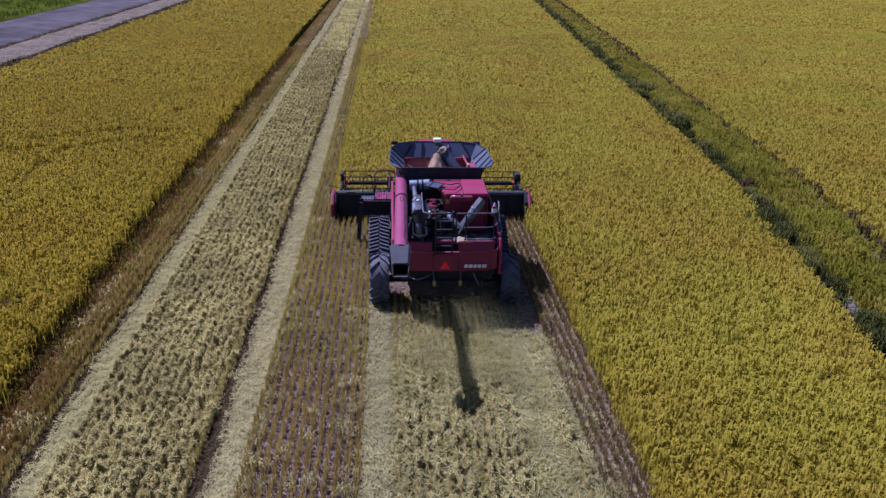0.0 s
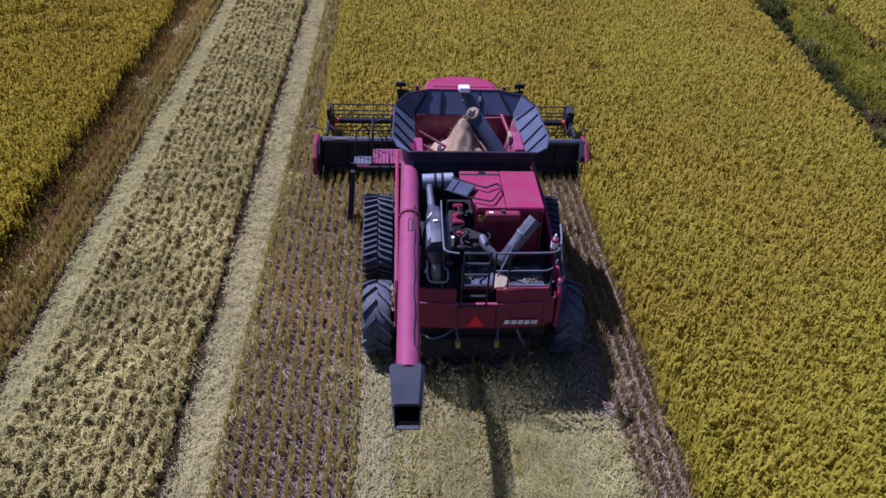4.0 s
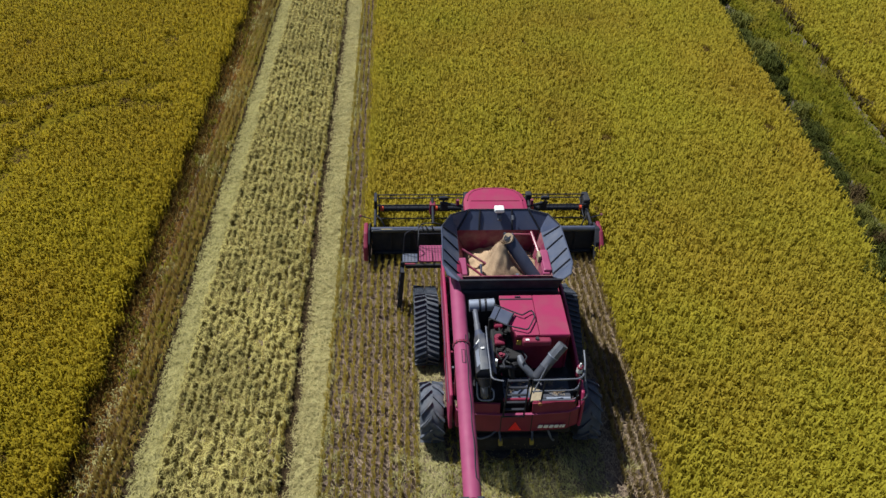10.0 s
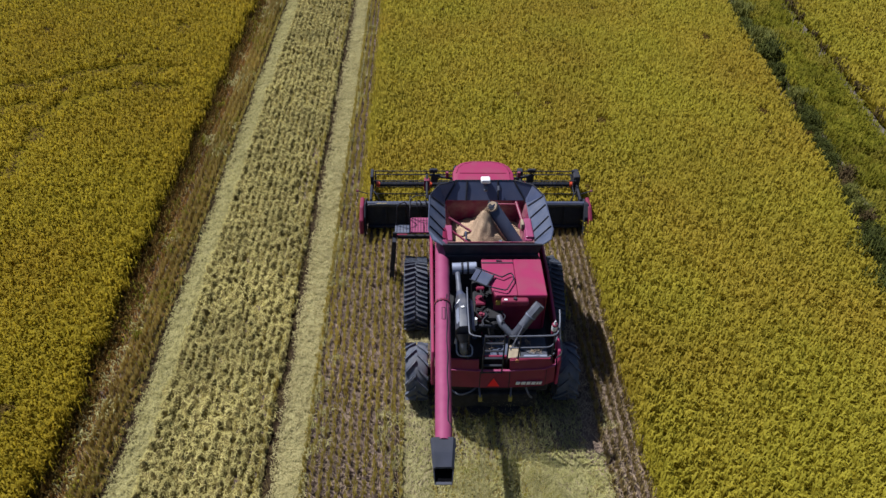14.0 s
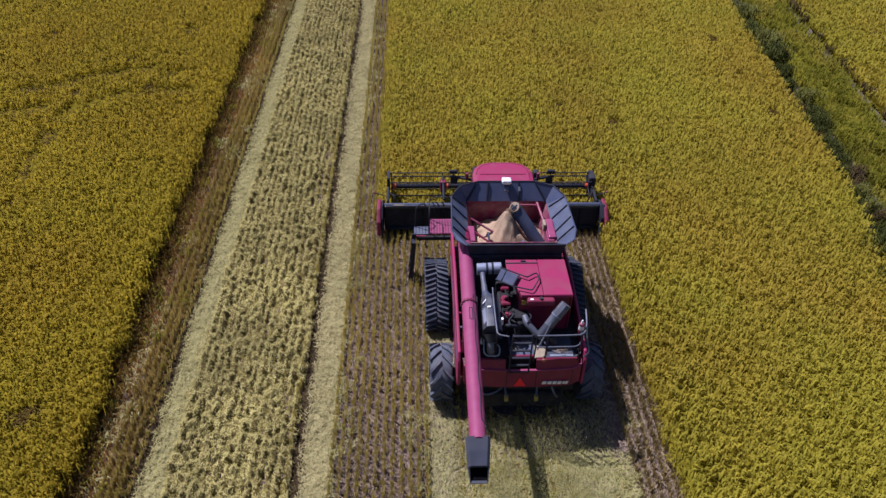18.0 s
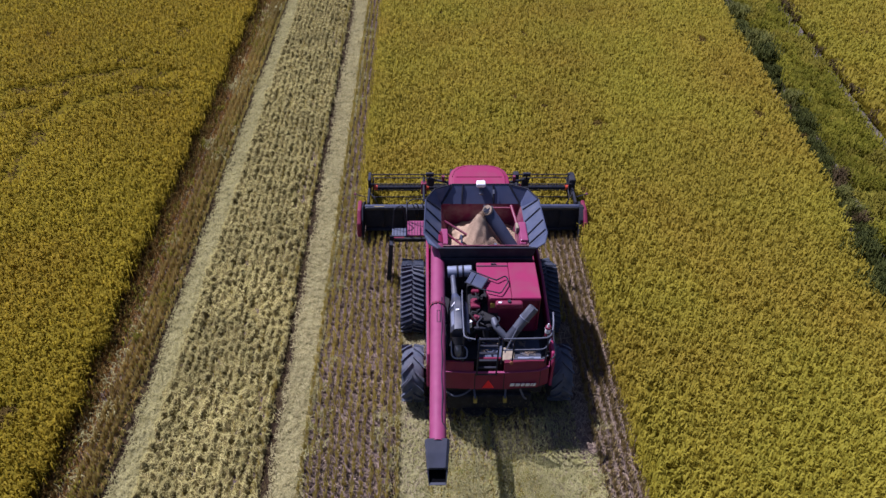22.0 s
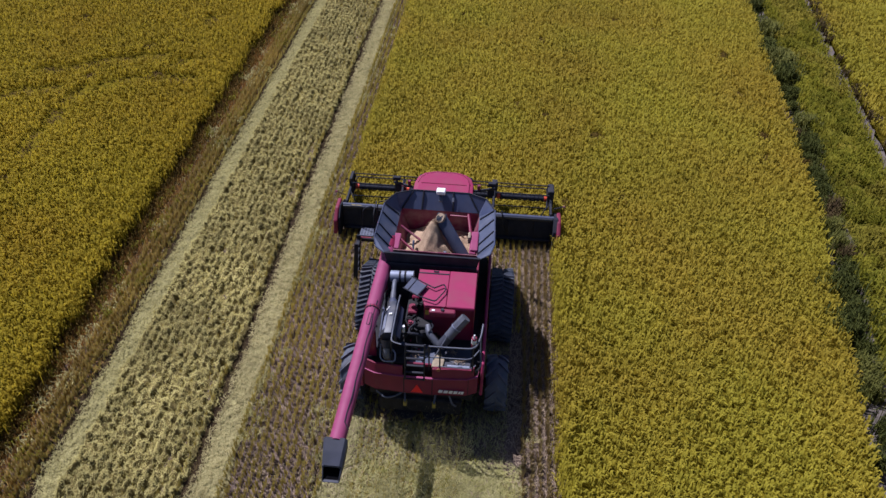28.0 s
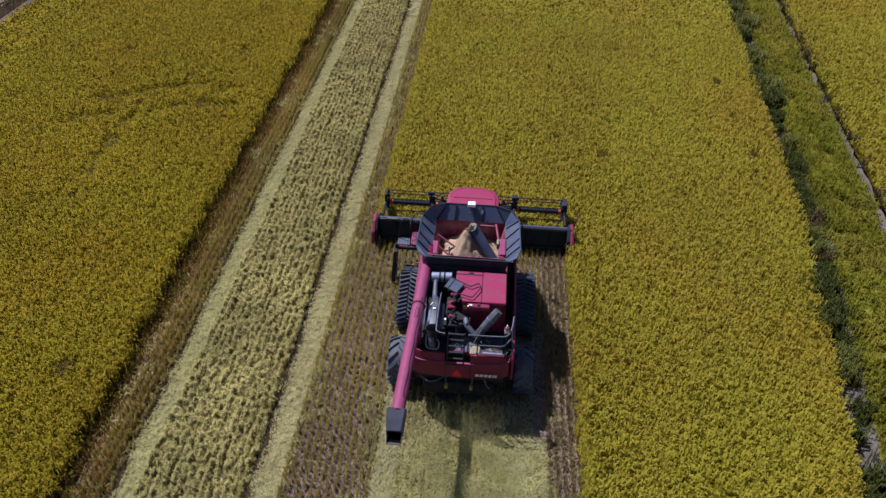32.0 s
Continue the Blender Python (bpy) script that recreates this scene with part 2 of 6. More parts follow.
RUSH = material("grey_green_rush", (0.09, 0.10, 0.02), (0.20, 0.19, 0.04), rough=0.7, scale=1.5, island=0.6, patch=0.2, patch_scale=0.6, spec=0.15, leaf=0.3)
KNOB = material("straw_tuft", (0.60, 0.53, 0.21), (0.34, 0.295, 0.09), rough=0.8, scale=3, island=0.5, patch=0.26, patch_scale=0.3, spec=0.15, leaf=0.28)
LITTER = material("dull_litter", (0.40, 0.31, 0.21), (0.19, 0.135, 0.10), rough=0.85, scale=3, island=0.7, spec=0.15)
# damp soil whose colour also holds the shade of ruts and crop foot
WETSHADE = material("wet_shaded_soil", (0.026, 0.017, 0.010), (0.06, 0.042, 0.026), rough=0.95, scale=5, fine=14, bump=0.8, spec=0.0)
MUD = material("grey_mud", (0.16, 0.135, 0.12), (0.085, 0.072, 0.064), rough=0.9, scale=2, fine=12, bump=0.8, spec=0.1)
ROAD = material("grey_gravel", (0.105, 0.092, 0.10), (0.062, 0.055, 0.06), rough=0.95, scale=0.5, fine=6, bump=0.8, patch=0.3, patch_scale=0.12, spec=0.05)
VERGE = material("dusty_verge", (0.185, 0.155, 0.118), (0.11, 0.09, 0.068), rough=0.95, scale=1.5, fine=10, bump=1.0, patch=0.25, patch_scale=0.5, spec=0.05)
GRASS = material("green_grass", (0.035, 0.062, 0.006), (0.085, 0.095, 0.010), rough=0.9, scale=1.0, fine=8, bump=1.0, patch=0.3, patch_scale=0.1, spec=0.0)


# mesh helpers --------------------------------------------------------------
def part(name, bm, mat, parent=None, label="", smooth=None):
    me = bpy.data.meshes.new(name)
    bmesh.ops.recalc_face_normals(bm, faces=bm.faces)
    bm.to_mesh(me)
    bm.free()
    me.materials.append(mat)
    if smooth is not None:
        me.shade_smooth()
        me.set_sharp_from_angle(angle=radians(smooth))
    ob = new(name, me)
    if parent is not None:
        ob.parent = parent
    if label:
        ob["label"] = label
    return ob


def box(lo, hi, bevel=0.0, seg=1, bm=None):
    own = bmesh.new()
    m = Matrix.Translation([(a + b) / 2 for a, b in zip(lo, hi)]) @ Matrix.Diagonal([abs(b - a) for a, b in zip(lo, hi)] + [1])
    bmesh.ops.create_cube(own, size=1.0, matrix=m)
    if bevel:
        bmesh.ops.bevel(own, geom=own.edges[:], offset=bevel, segments=seg, affect='EDGES', profile=0.5)
    return merged(bm, own)


def merged(bm, own):
    if bm is None:
        return own
    me = bpy.data.meshes.new("tmp")
    own.to_mesh(me)
    own.free()
    bm.from_mesh(me)
    bpy.data.meshes.remove(me)
    return bm


def rod(p0, p1, r, r2=None, seg=12, bm=None, caps=True):
    bm = bm or bmesh.new()
    p0, p1 = Vector(p0), Vector(p1)
    d = p1 - p0
    m = Matrix.Translation((p0 + p1) / 2) @ d.to_track_quat('Z', 'Y').to_matrix().to_4x4()
    bmesh.ops.create_cone(bm, cap_ends=caps, segments=seg, radius1=r, radius2=r if r2 is None else r2, depth=d.length, matrix=m)
    return bm


def pipe(points, r, seg=8, bm=None):
    """A round bar along a polyline with mitred corners."""
    bm = bm or bmesh.new()
    pts = [Vector(p) for p in points]
    rings, up = [], None
    for i, p in enumerate(pts):
        a = (p - pts[i - 1]).normalized() if i else None
        b = (pts[i + 1] - p).normalized() if i + 1 < len(pts) else None
        d = ((a or b) + (b or a)).normalized()
        if up is None:
            up = d.orthogonal().normalized()
        up = (up - d * up.dot(d)).normalized()
        side = d.cross(up)
        k = 1.0 / max(0.5, (d.dot(a) if a else 1.0))
        rings.append([bm.verts.new(p + (up * math.cos(q) + side * math.sin(q)) * r * k) for q in (2 * math.pi * j / seg for j in range(seg))])
    for r0, r1 in zip(rings, rings[1:]):
        for j in range(seg):
            bm.faces.new((r0[j], r0[(j + 1) % seg], r1[(j + 1) % seg], r1[j]))
    bm.faces.new(rings[0]), bm.faces.new(rings[-1])
    return bm


def curved(points, steps=5):
    """Round off the corners of a polyline."""
    pts = [Vector(p) for p in points]
    out = [pts[0]]
    for a, b, c in zip(pts, pts[1:], pts[2:]):
        k = min((a - b).length, (c - b).length) * 0.4
        p, q = b + (a - b).normalized() * k, b + (c - b).normalized() * k
        out += [p.lerp(b, t).lerp(b.lerp(q, t), t) for t in (i / steps for i in range(steps + 1))]
    return out + [pts[-1]]


def prism(outline, axis, a, b, bevel=0.0, bm=None):
    """A flat outline drawn out along an axis from a to b; outline coordinates are the two other axes in order."""
    own = bmesh.new()
    def at(p, v):
        c = list(p)
        c.insert("xyz".index(axis), v)
        return own.verts.new(c)
    lo, hi = [at(p, a) for p in outline], [at(p, b) for p in outline]
    own.faces.new(lo), own.faces.new(hi)
    for i in range(len(lo)):
        j = (i + 1) % len(lo)
        own.faces.new((lo[i], lo[j], hi[j], hi[i]))
    if bevel:
        bmesh.ops.recalc_face_normals(own, faces=own.faces)
        bmesh.ops.bevel(own, geom=own.edges[:], offset=bevel, segments=2, affect='EDGES', profile=0.5)
    return merged(bm, own)


def plate(corners, thick, bm=None):
    """A thin sheet through the corners, with thickness."""
    own = bmesh.new()
    pts = [Vector(c) for c in corners]
    n = (pts[1] - pts[0]).cross(pts[2] - pts[0]).normalized() * thick / 2
    lo, hi = [own.verts.new(p - n) for p in pts], [own.verts.new(p + n) for p in pts]
    own.faces.new(lo), own.faces.new(hi)
    for i in range(len(pts)):
        j = (i + 1) % len(pts)
        own.faces.new((lo[i], lo[j], hi[j], hi[i]))
    return merged(bm, own)


def fast_mesh(name, verts, faces, mat, size):
    """Many equal faces of 'size' corners (or a mix given as lists) as one mesh object."""
    me = bpy.data.meshes.new(name)
    me.vertices.add(len(verts))
    me.vertices.foreach_set("co", np.asarray(verts, np.float32).ravel())
    loops = np.asarray(faces, np.int32).ravel()
    me.loops.add(len(loops))
    me.loops.foreach_set("vertex_index", loops)
    count = len(loops) // size
    me.polygons.add(count)
    me.polygons.foreach_set("loop_start", np.arange(count, dtype=np.int32) * size)
    me.polygons.foreach_set("loop_total", np.full(count, size, np.int32))
    me.update(calc_edges=True)
    me.materials.append(mat)
    return new(name, me)


def blades(name, roots, mat, height, width, spread, droop, per=6, jitter=0.05, seed=1, tri=True, zvar=0.2, mid=0.6, lean=None):
    """Arching leaves or stems: per blades at each root, each a bent strip that ends in a point."""
    g = np.random.default_rng(seed)
    r = np.repeat(np.asarray(roots, float), per, axis=0)
    n = len(r)
    az = g.uniform(0, 2 * np.pi, n) if lean is None else g.normal(lean, 1.15, n)
    d = np.c_[np.cos(az), np.sin(az)]
    s = np.c_[-d[:, 1], d[:, 0]]
    h = height * (1 + g.uniform(-zvar, zvar, n))
    out = spread * g.uniform(0.3, 1.0, n)
    w = width * g.uniform(0.6, 1.2, n)
    base = r[:, :2] + g.normal(0, jitter, (n, 2))
    p1 = base + d * out[:, None] * 0.35
    p2 = base + d * out[:, None]
    z0 = r[:, 2]
    z1 = z0 + h
    z2 = z1 - droop * g.uniform(-0.3, 1.0, n) * height
    zz = lambda xy, z: np.c_[xy, z]
    if not tri:
        zm = z0 + (z1 - z0) * (1.0 if droop > 0 else mid)
        v = np.stack([zz(base, z0), zz(p1 + s * w[:, None] * 0.5, zm), zz(p1 - s * w[:, None] * 0.5, zm), zz(p2, z2)], axis=1).reshape(-1, 3)
        k = np.arange(n)[:, None] * 4
        return fast_mesh(name, v, np.concatenate([k + np.array([[0, 1, 2]]), k + np.array([[2, 1, 3]])], axis=1), mat, 3)
    v = np.stack([zz(base - s * w[:, None] * 0.4, z0), zz(base + s * w[:, None] * 0.4, z0), zz(p1 + s * w[:, None] * 0.5, z0 + (z1 - z0) * (1.0 if droop > 0 else mid)),
                  zz(p1 - s * w[:, None] * 0.5, z0 + (z1 - z0) * (1.0 if droop > 0 else mid)), zz(p2, z2)], axis=1).reshape(-1, 3)
    k = np.arange(n)[:, None] * 5
    f = np.concatenate([k + np.array([[0, 1, 2]]), k + np.array([[0, 2, 3]]), k + np.array([[3, 2, 4]])], axis=1)
    return fast_mesh(name, v, f, mat, 3)


def scatter(g, x0, x1, y0, y1, per_m2):
    n = int((x1 - x0) * (y1 - y0) * per_m2)
    return np.c_[g.uniform(x0, x1, n), g.uniform(y0, y1, n)]


def sheet(name, xs, ys, z, mat, bumpy=0.0, seed=3):
    """A level sheet with uneven height over a grid of given lines."""
    g = np.random.default_rng(seed)
    X, Y = np.meshgrid(xs, ys)
    Z = z + g.normal(0, 1, X.shape) * bumpy
    v = np.c_[X.ravel(), Y.ravel(), Z.ravel()]
    nx = len(xs)
    i = (np.arange(len(ys) - 1)[:, None] * nx + np.arange(nx - 1)[None]).ravel()
    return fast_mesh(name, v, np.c_[i, i + 1, i + 1 + nx, i + nx], mat, 4)


# ground, road, field --------------------------------------------------------
ROW = 0.24          # rice rows
EDGE_L = -12.45      # edge of the standing crop beside the cut strips
CUT_L, CUT_R = -4.15, 4.3   # the swath being cut
FRONT = 10.3        # where the cutter bar stands


def ditch(y):
    """The crop's edge at the ditch, which bends away a little behind the machine."""
    y = np.asarray(y, float)
    return 15.0 + 0.088 * (y - 12.0) - 0.075 * np.clip(12.0 - y, 0, 22)


def edge_left(y):
    """The edge of the standing crop beside the cut strips."""
    y = np.asarray(y, float)
    return EDGE_L + 0.2 * np.clip((8.0 - y) / 8.0, 0, 1) + 0.10 * np.sin(y * 2.1) * np.sin(y * 0.7)


ys_far = np.array([-1500, -300, -60, -20, 0, 40, 150, 300, 800, 1500.0])
ground = sheet("ground", np.array([-1500, -300, -60, -20, 0, 20, 60, 300, 1500.0]), ys_far, 0.0, SOIL)
tagged(ground, "dark brown field soil under the stubble", "ground", kind="structure")
road = sheet("road", np.array([-50.5, -46.0, -40.9]), np.linspace(-300, 900, 61), 0.02, ROAD)
tagged(road, "pale grey gravel farm road beside the rice field", "road", kind="structure")
verge = sheet("verge", np.linspace(-40.2, -36.0, 7), np.linspace(-300, 600, 240), 0.1, VERGE, 0.05)
tagged(verge, "dusty bare earth bank between road and crop", "verge", kind="structure")
far_grass = sheet("grass_verge", np.linspace(-400, -50.7, 12), np.linspace(-300, 900, 40), 0.06, GRASS)
tagged(far_grass, "green grass beyond the gravel road", "grass", kind="stuff")

# standing crop: a dense canopy, darkened for shade, under thousands of arching ears and leaves
gen = np.random.default_rng(11)


def polyline_gap(p, pts, half):
    """Points that lie within half of a polyline, with a ragged margin."""
    near = np.full(len(p), 1e9)
    for (x0, y0), (x1, y1) in zip(pts, pts[1:]):
        a, d = np.array([x0, y0]), np.array([x1 - x0, y1 - y0])
        t = np.clip(((p - a) @ d) / (d @ d), 0, 1)
        near = np.minimum(near, np.hypot(*(p - a - t[:, None] * d).T))
    return near < half


def dark_spots(seed, x0, x1, y0, y1, count):
    """Small places where the crop stands thin: x, y, radius."""
    g = np.random.default_rng(seed)
    return np.c_[g.uniform(x0, x1, count), g.uniform(y0, y1, count), 0.15 + 0.34 * g.random(count) ** 2.6]


SPOTS = np.concatenate([dark_spots(501, -30, -12.6, -6, 60, 70), dark_spots(502, 4.6, 16, -8, 60, 64), dark_spots(503, -4, 4, 12, 60, 16), dark_spots(504, 20, 60, 0, 80, 50)])


def in_spots(p, spots, grow=1.0):
    hit = np.zeros(len(p), bool)
    for x, y, r in spots:
        hit |= np.hypot((p[:, 0] - x) * 1.3, p[:, 1] - y) < r * grow
    return hit


def thin_spots(p, g):
    return in_spots(p, SPOTS) & (g.random(len(p)) < 0.9)


TRODDEN_LINES = (((-19.1, 17.2), (-18.9, 18.1), (-17.9, 19.0), (-17.2, 19.5), (-15.7, 20.1), (-14.1, 20.0)), ((-21.9, 20.1), (-20.6, 20.3), (-19.2, 21.5), (-16.3, 22.5)),
                 ((-22.3, 17.2), (-21.7, 17.8), (-20.2, 18.3)), ((-19.1, 16.0), (-18.8, 15.1)), ((-19.0, 13.9), (-18.8, 12.4)), ((-15.5, 27.6), (-15.3, 27.1)), ((-15.3, 21.6), (-15.0, 22.0)))


def left_gaps(p, g):
    hit = thin_spots(p, g)
    for pts in TRODDEN_LINES:
        hit |= polyline_gap(p, pts, 0.46) & (g.random(len(p)) < 0.93)
    return hit


def field(name, label, area, inside, near_y, seed, height=0.92, gaps=thin_spots, step=0.19, crop=None):
    crop = crop or CROP
    x0, x1, y0, y1 = area
    xs, ys = np.linspace(x0, x1, max(2, int((x1 - x0) / 1.8))), np.linspace(y0, y1, max(2, int((y1 - y0) / 1.8)))
    X, Y = np.meshgrid(xs, ys)
    g = np.random.default_rng(seed)
    lo, hi = inside(Y)
    t = (X - x0) / (x1 - x0)
    X = lo + t * (hi - lo)
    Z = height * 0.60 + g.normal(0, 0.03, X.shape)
    v = np.c_[X.ravel(), Y.ravel(), Z.ravel()]
    nx = len(xs)
    i = (np.arange(len(ys) - 1)[:, None] * nx + np.arange(nx - 1)[None]).ravel()
    faces = [np.c_[i, i + 1, i + 1 + nx, i + nx]]
    # skirts down to the soil
    border = [(np.arange(nx), False), (np.arange(nx) + nx * (len(ys) - 1), True), (np.arange(len(ys)) * nx, True), (np.arange(len(ys)) * nx + nx - 1, False)]
    for idx, flip in border:
        n0 = len(v)
        low = v[idx].copy()
        low[:, 2] = 0.0
        v = np.r_[v, low]
        a, b = idx[:-1], idx[1:]
        c, d = n0 + np.arange(len(idx) - 1), n0 + np.arange(1, len(idx))
        faces.append(np.c_[a, c, d, b] if flip else np.c_[a, b, d, c])
    # this sheet's dark colour stands for the shade between the ears
    canopy = fast_mesh(name, v, np.concatenate(faces), CANOPY_SHADE, 4)
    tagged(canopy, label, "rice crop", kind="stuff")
    # near ears and leaves, then coarser ones farther off
    def clip(p):
        l, h = inside(p[:, 1])
        return p[(p[:, 0] > l) & (p[:, 0] < h)]

    def hills(xa, xb, ya, yb, step):
        """Rice hills on a loose grid, so that they close up evenly."""
        X, Y = np.meshgrid(np.arange(xa, xb, step), np.arange(ya, yb, step))
        return clip(np.c_[X.ravel(), Y.ravel()] + g.uniform(-0.42, 0.42, (X.size, 2)) * step)

    def ears(p, width, spread, per, jitter, foot, tall, sd, rough):
        hump = np.array([noise.noise((a * 0.9, b * 0.9, seed)) for a, b in p]) * 0.03 + g.normal(0, rough, len(p))
        ob = blades("rice_ears", np.c_[p, height * foot + hump], crop, height * tall, width, spread, 0.34, per=per, jitter=jitter, seed=seed + sd, tri=False, zvar=0.25, lean=0.8)
        tagged(ob, label, "rice crop", kind="stuff")

    xl, xr = max(x0, -28.5), min(x1 + 4, 36.0)
    p = hills(xl, xr, max(y0, NEAR_BACK), near_y, step)
    p = p[(p[:, 1] > 10) | ((p[:, 0] > -22) & (p[:, 0] < 24))]
    if gaps is not None:
        p = p[~gaps(p, g)]
    ears(p, 0.30 * step, 0.20, 7, step * 0.28, 0.63, 0.32, 1, 0.042)
    for xa, xb, ya, yb, st, per in ((xl, xr + 2, near_y, near_y + 40, step * 1.75, 6), (x0 - 2, min(x1 + 14, 112), near_y + 40, near_y + 125, step * 3.6, 5),
                                    (xr, min(x1, 64), 8, near_y + 40, 0.42, 5), (x0, xl, 8, near_y + 40, 0.36, 5),
                                    (max(x0, -24), min(x1, 24), MID_BACK, NEAR_BACK, 0.34, 5), (x0, max(x0, -24), MID_BACK, 8, 0.7, 5), (max(xr, 24), min(x1, 42), MID_BACK, 8, 0.6, 5), (x0, min(x1, 42), y0, MID_BACK, 0.8, 5)):
        ya, yb = max(ya, y0), min(yb, y1)
        if xb <= xa or yb <= ya:
            continue
        p = hills(xa, xb, ya, yb, st)
        if gaps is not None and ya < 60:
            p = p[~gaps(p, g)]
        ears(p, 0.42 * st, 0.12 + 0.4 * st, per, st * 0.42, 0.68, 0.24, 2, 0.012)


BACK, MID_BACK, NEAR_BACK = -110.0, -40.0, -12.5
left_lab = "ripe golden rice crop beside the cut strips"
field("rice_field_left", left_lab, (-33.0, EDGE_L, BACK, 420.0), lambda y: (np.full_like(y, -33.0), edge_left(y)), 36.0, 21, gaps=left_gaps, crop=RIPER)
field("rice_field_front", "ripe golden rice crop ahead of the harvester", (CUT_L, CUT_R, FRONT, 420.0), lambda y: (np.full_like(y, CUT_L) + 0.06 * np.sin(y * 3.1), np.full_like(y, CUT_R + 0.06)), 36.0, 31)
field("rice_field_right", "ripe golden rice crop between swath and ditch", (CUT_R, 15.0, BACK, 420.0), lambda y: (CUT_R + np.where(y > FRONT, 0.0, 0.08) * np.sin(y * 2.7), ditch(y)), 36.0, 41)
field("rice_field_beyond_ditch", "ripe golden rice crop on the far side of the ditch", (16.0, 120.0, BACK, 420.0), lambda y: (ditch(y) + 4.1, np.full_like(y, 120.0)), 42.0, 51, 0.85, step=0.27)


# rice trodden flat along old wheel marks
for k, pts in enumerate(TRODDEN_LINES):
    g_ = np.random.default_rng(300 + k)
    lo_, hi_ = np.min(pts, axis=0), np.max(pts, axis=0)
    P = scatter(g_, lo_[0] - 0.4, hi_[0] + 0.4, lo_[1] - 0.4, hi_[1] + 0.4, 30)
    P = P[polyline_gap(P, pts, 0.34)]
    tagged(blades("trodden_rice", np.c_[P, np.full(len(P), 0.44)], TRODDEN, 0.16, 0.045, 0.2, 0.5, per=8, jitter=0.1, seed=310 + k, tri=False), "brown trodden rice along old wheel marks", "rice crop", kind="stuff")
for x_, y_, r_ in SPOTS:
    if r_ < 0.24:
        continue
    g_ = np.random.default_rng(int(1000 * r_))
    P = np.c_[x_ + g_.normal(0, r_ * 0.4, int(90 * r_)), y_ + g_.normal(0, r_ * 0.5, int(90 * r_))]
    tagged(blades("lodged_rice", np.c_[P, np.full(len(P), 0.42)], TRODDEN, 0.26, 0.04, 0.2, 0.4, per=7, jitter=0.06, seed=331, tri=False), "brown lodged tuft in the ripe rice", "rice crop", kind="stuff")


# stalks at the open edges of the crop, leaning out over the cut
def edge_stalks(x, crop, y0, y1, seed, per_m=60):
    g = np.random.default_rng(seed)
    y = g.uniform(y0, y1, int((y1 - y0) * per_m))
    roots = np.c_[(x(y) if callable(x) else x) + g.normal(0, 0.09, len(y)) + 0.05 * np.sin(y * 2.3), y, np.zeros(len(y))]
    ob = blades("rice_stalks", roots, crop, 0.66, 0.02, 0.3, 0.3, per=4, jitter=0.09, seed=seed, zvar=0.4)
    tagged(ob, "rice stalks at the open edge of the crop", "rice crop", kind="stuff")
    y = g.uniform(max(y0, -16), min(y1, 45), int((min(y1, 45) - max(y0, -16)) * 45))
    roots = np.c_[(x(y) if callable(x) else x) + g.normal(0, 0.10, len(y)), y, g.uniform(0.12, 0.55, len(y))]
    ob = blades("rice_ears", roots, crop, 0.22, 0.05, 0.2, 0.5, per=4, jitter=0.07, seed=seed + 5, tri=False, zvar=0.4)
    tagged(ob, "rice ears hanging out at the open edge of the crop", "rice crop", kind="stuff")


edge_stalks(edge_left, RIPER, -40, 60, 101, 34)
edge_stalks(CUT_R, CROP, -40, FRONT, 102, 30)
edge_stalks(CUT_L, CROP, FRONT, 60, 103)
g_ = np.random.default_rng(104)
x_ = g_.uniform(CUT_L, CUT_R, 700)
tagged(blades("rice_stalks", np.c_[x_, FRONT + g_.normal(0.1, 0.1, 700), np.zeros(700)], CROP, 0.8, 0.03, 0.26, 0.22, per=4, jitter=0.06, seed=105), "rice stalks at the cutter bar", "rice crop", kind="stuff")


# weedy ditch bank
def strip(off0, off1, y0, y1, per_m2, seed):
    g = np.random.default_rng(seed)
    y = g.uniform(y0, y1, int((y1 - y0) * (off1 - off0) * per_m2))
    return np.c_[ditch(y) + g.uniform(off0, off1, len(y)), y]


bank_y = np.concatenate([np.linspace(BACK, -14, 40), np.arange(-13.4, 62, 0.6), np.linspace(63, 300, 100)])
bank_off = np.array([0.0, 0.4, 1.0, 1.7, 2.5, 3.35, 3.6, 3.85, 4.1])
bank_z = np.array([-0.25, -0.3, 0.15, 0.35, 0.35, 0.25, 0.02, 0.0, 0.12])
BX = ditch(bank_y)[:, None] + bank_off[None] + gen.normal(0, 1, (len(bank_y), len(bank_off))) * np.array([0, 0.05, 0.1, 0.05, 0.05, 0.16, 0.05, 0.05, 0.1])[None] + 0.10 * np.sin(bank_y * 0.9 + 2 * np.sin(bank_y * 0.37))[:, None]
BZ = np.tile(bank_z, (len(bank_y), 1)) + gen.normal(0, 0.03, BX.shape) + 0.3
bv = np.c_[BX.ravel(), np.repeat(bank_y, len(bank_off)), BZ.ravel()]
bi = np.arange(len(bank_y) - 1)[:, None] * len(bank_off) + np.arange(len(bank_off) - 1)[None]
for cols_, name_, mat_, lab_ in ((bi[:, :2], "ditch_floor", MUD, "grey wet mud in the ditch"), (bi[:, 2:5], "grassy_bank", TURF, "grassy earth bank along the ditch"), (bi[:, 5:], "ditch_bank", MUD, "grey muddy earth line beside the bank")):
    q_ = cols_.ravel()
    tagged(fast_mesh(name_, bv, np.c_[q_, q_ + 1, q_ + 1 + len(bank_off), q_ + len(bank_off)], mat_, 4), lab_, "bank", kind="structure")


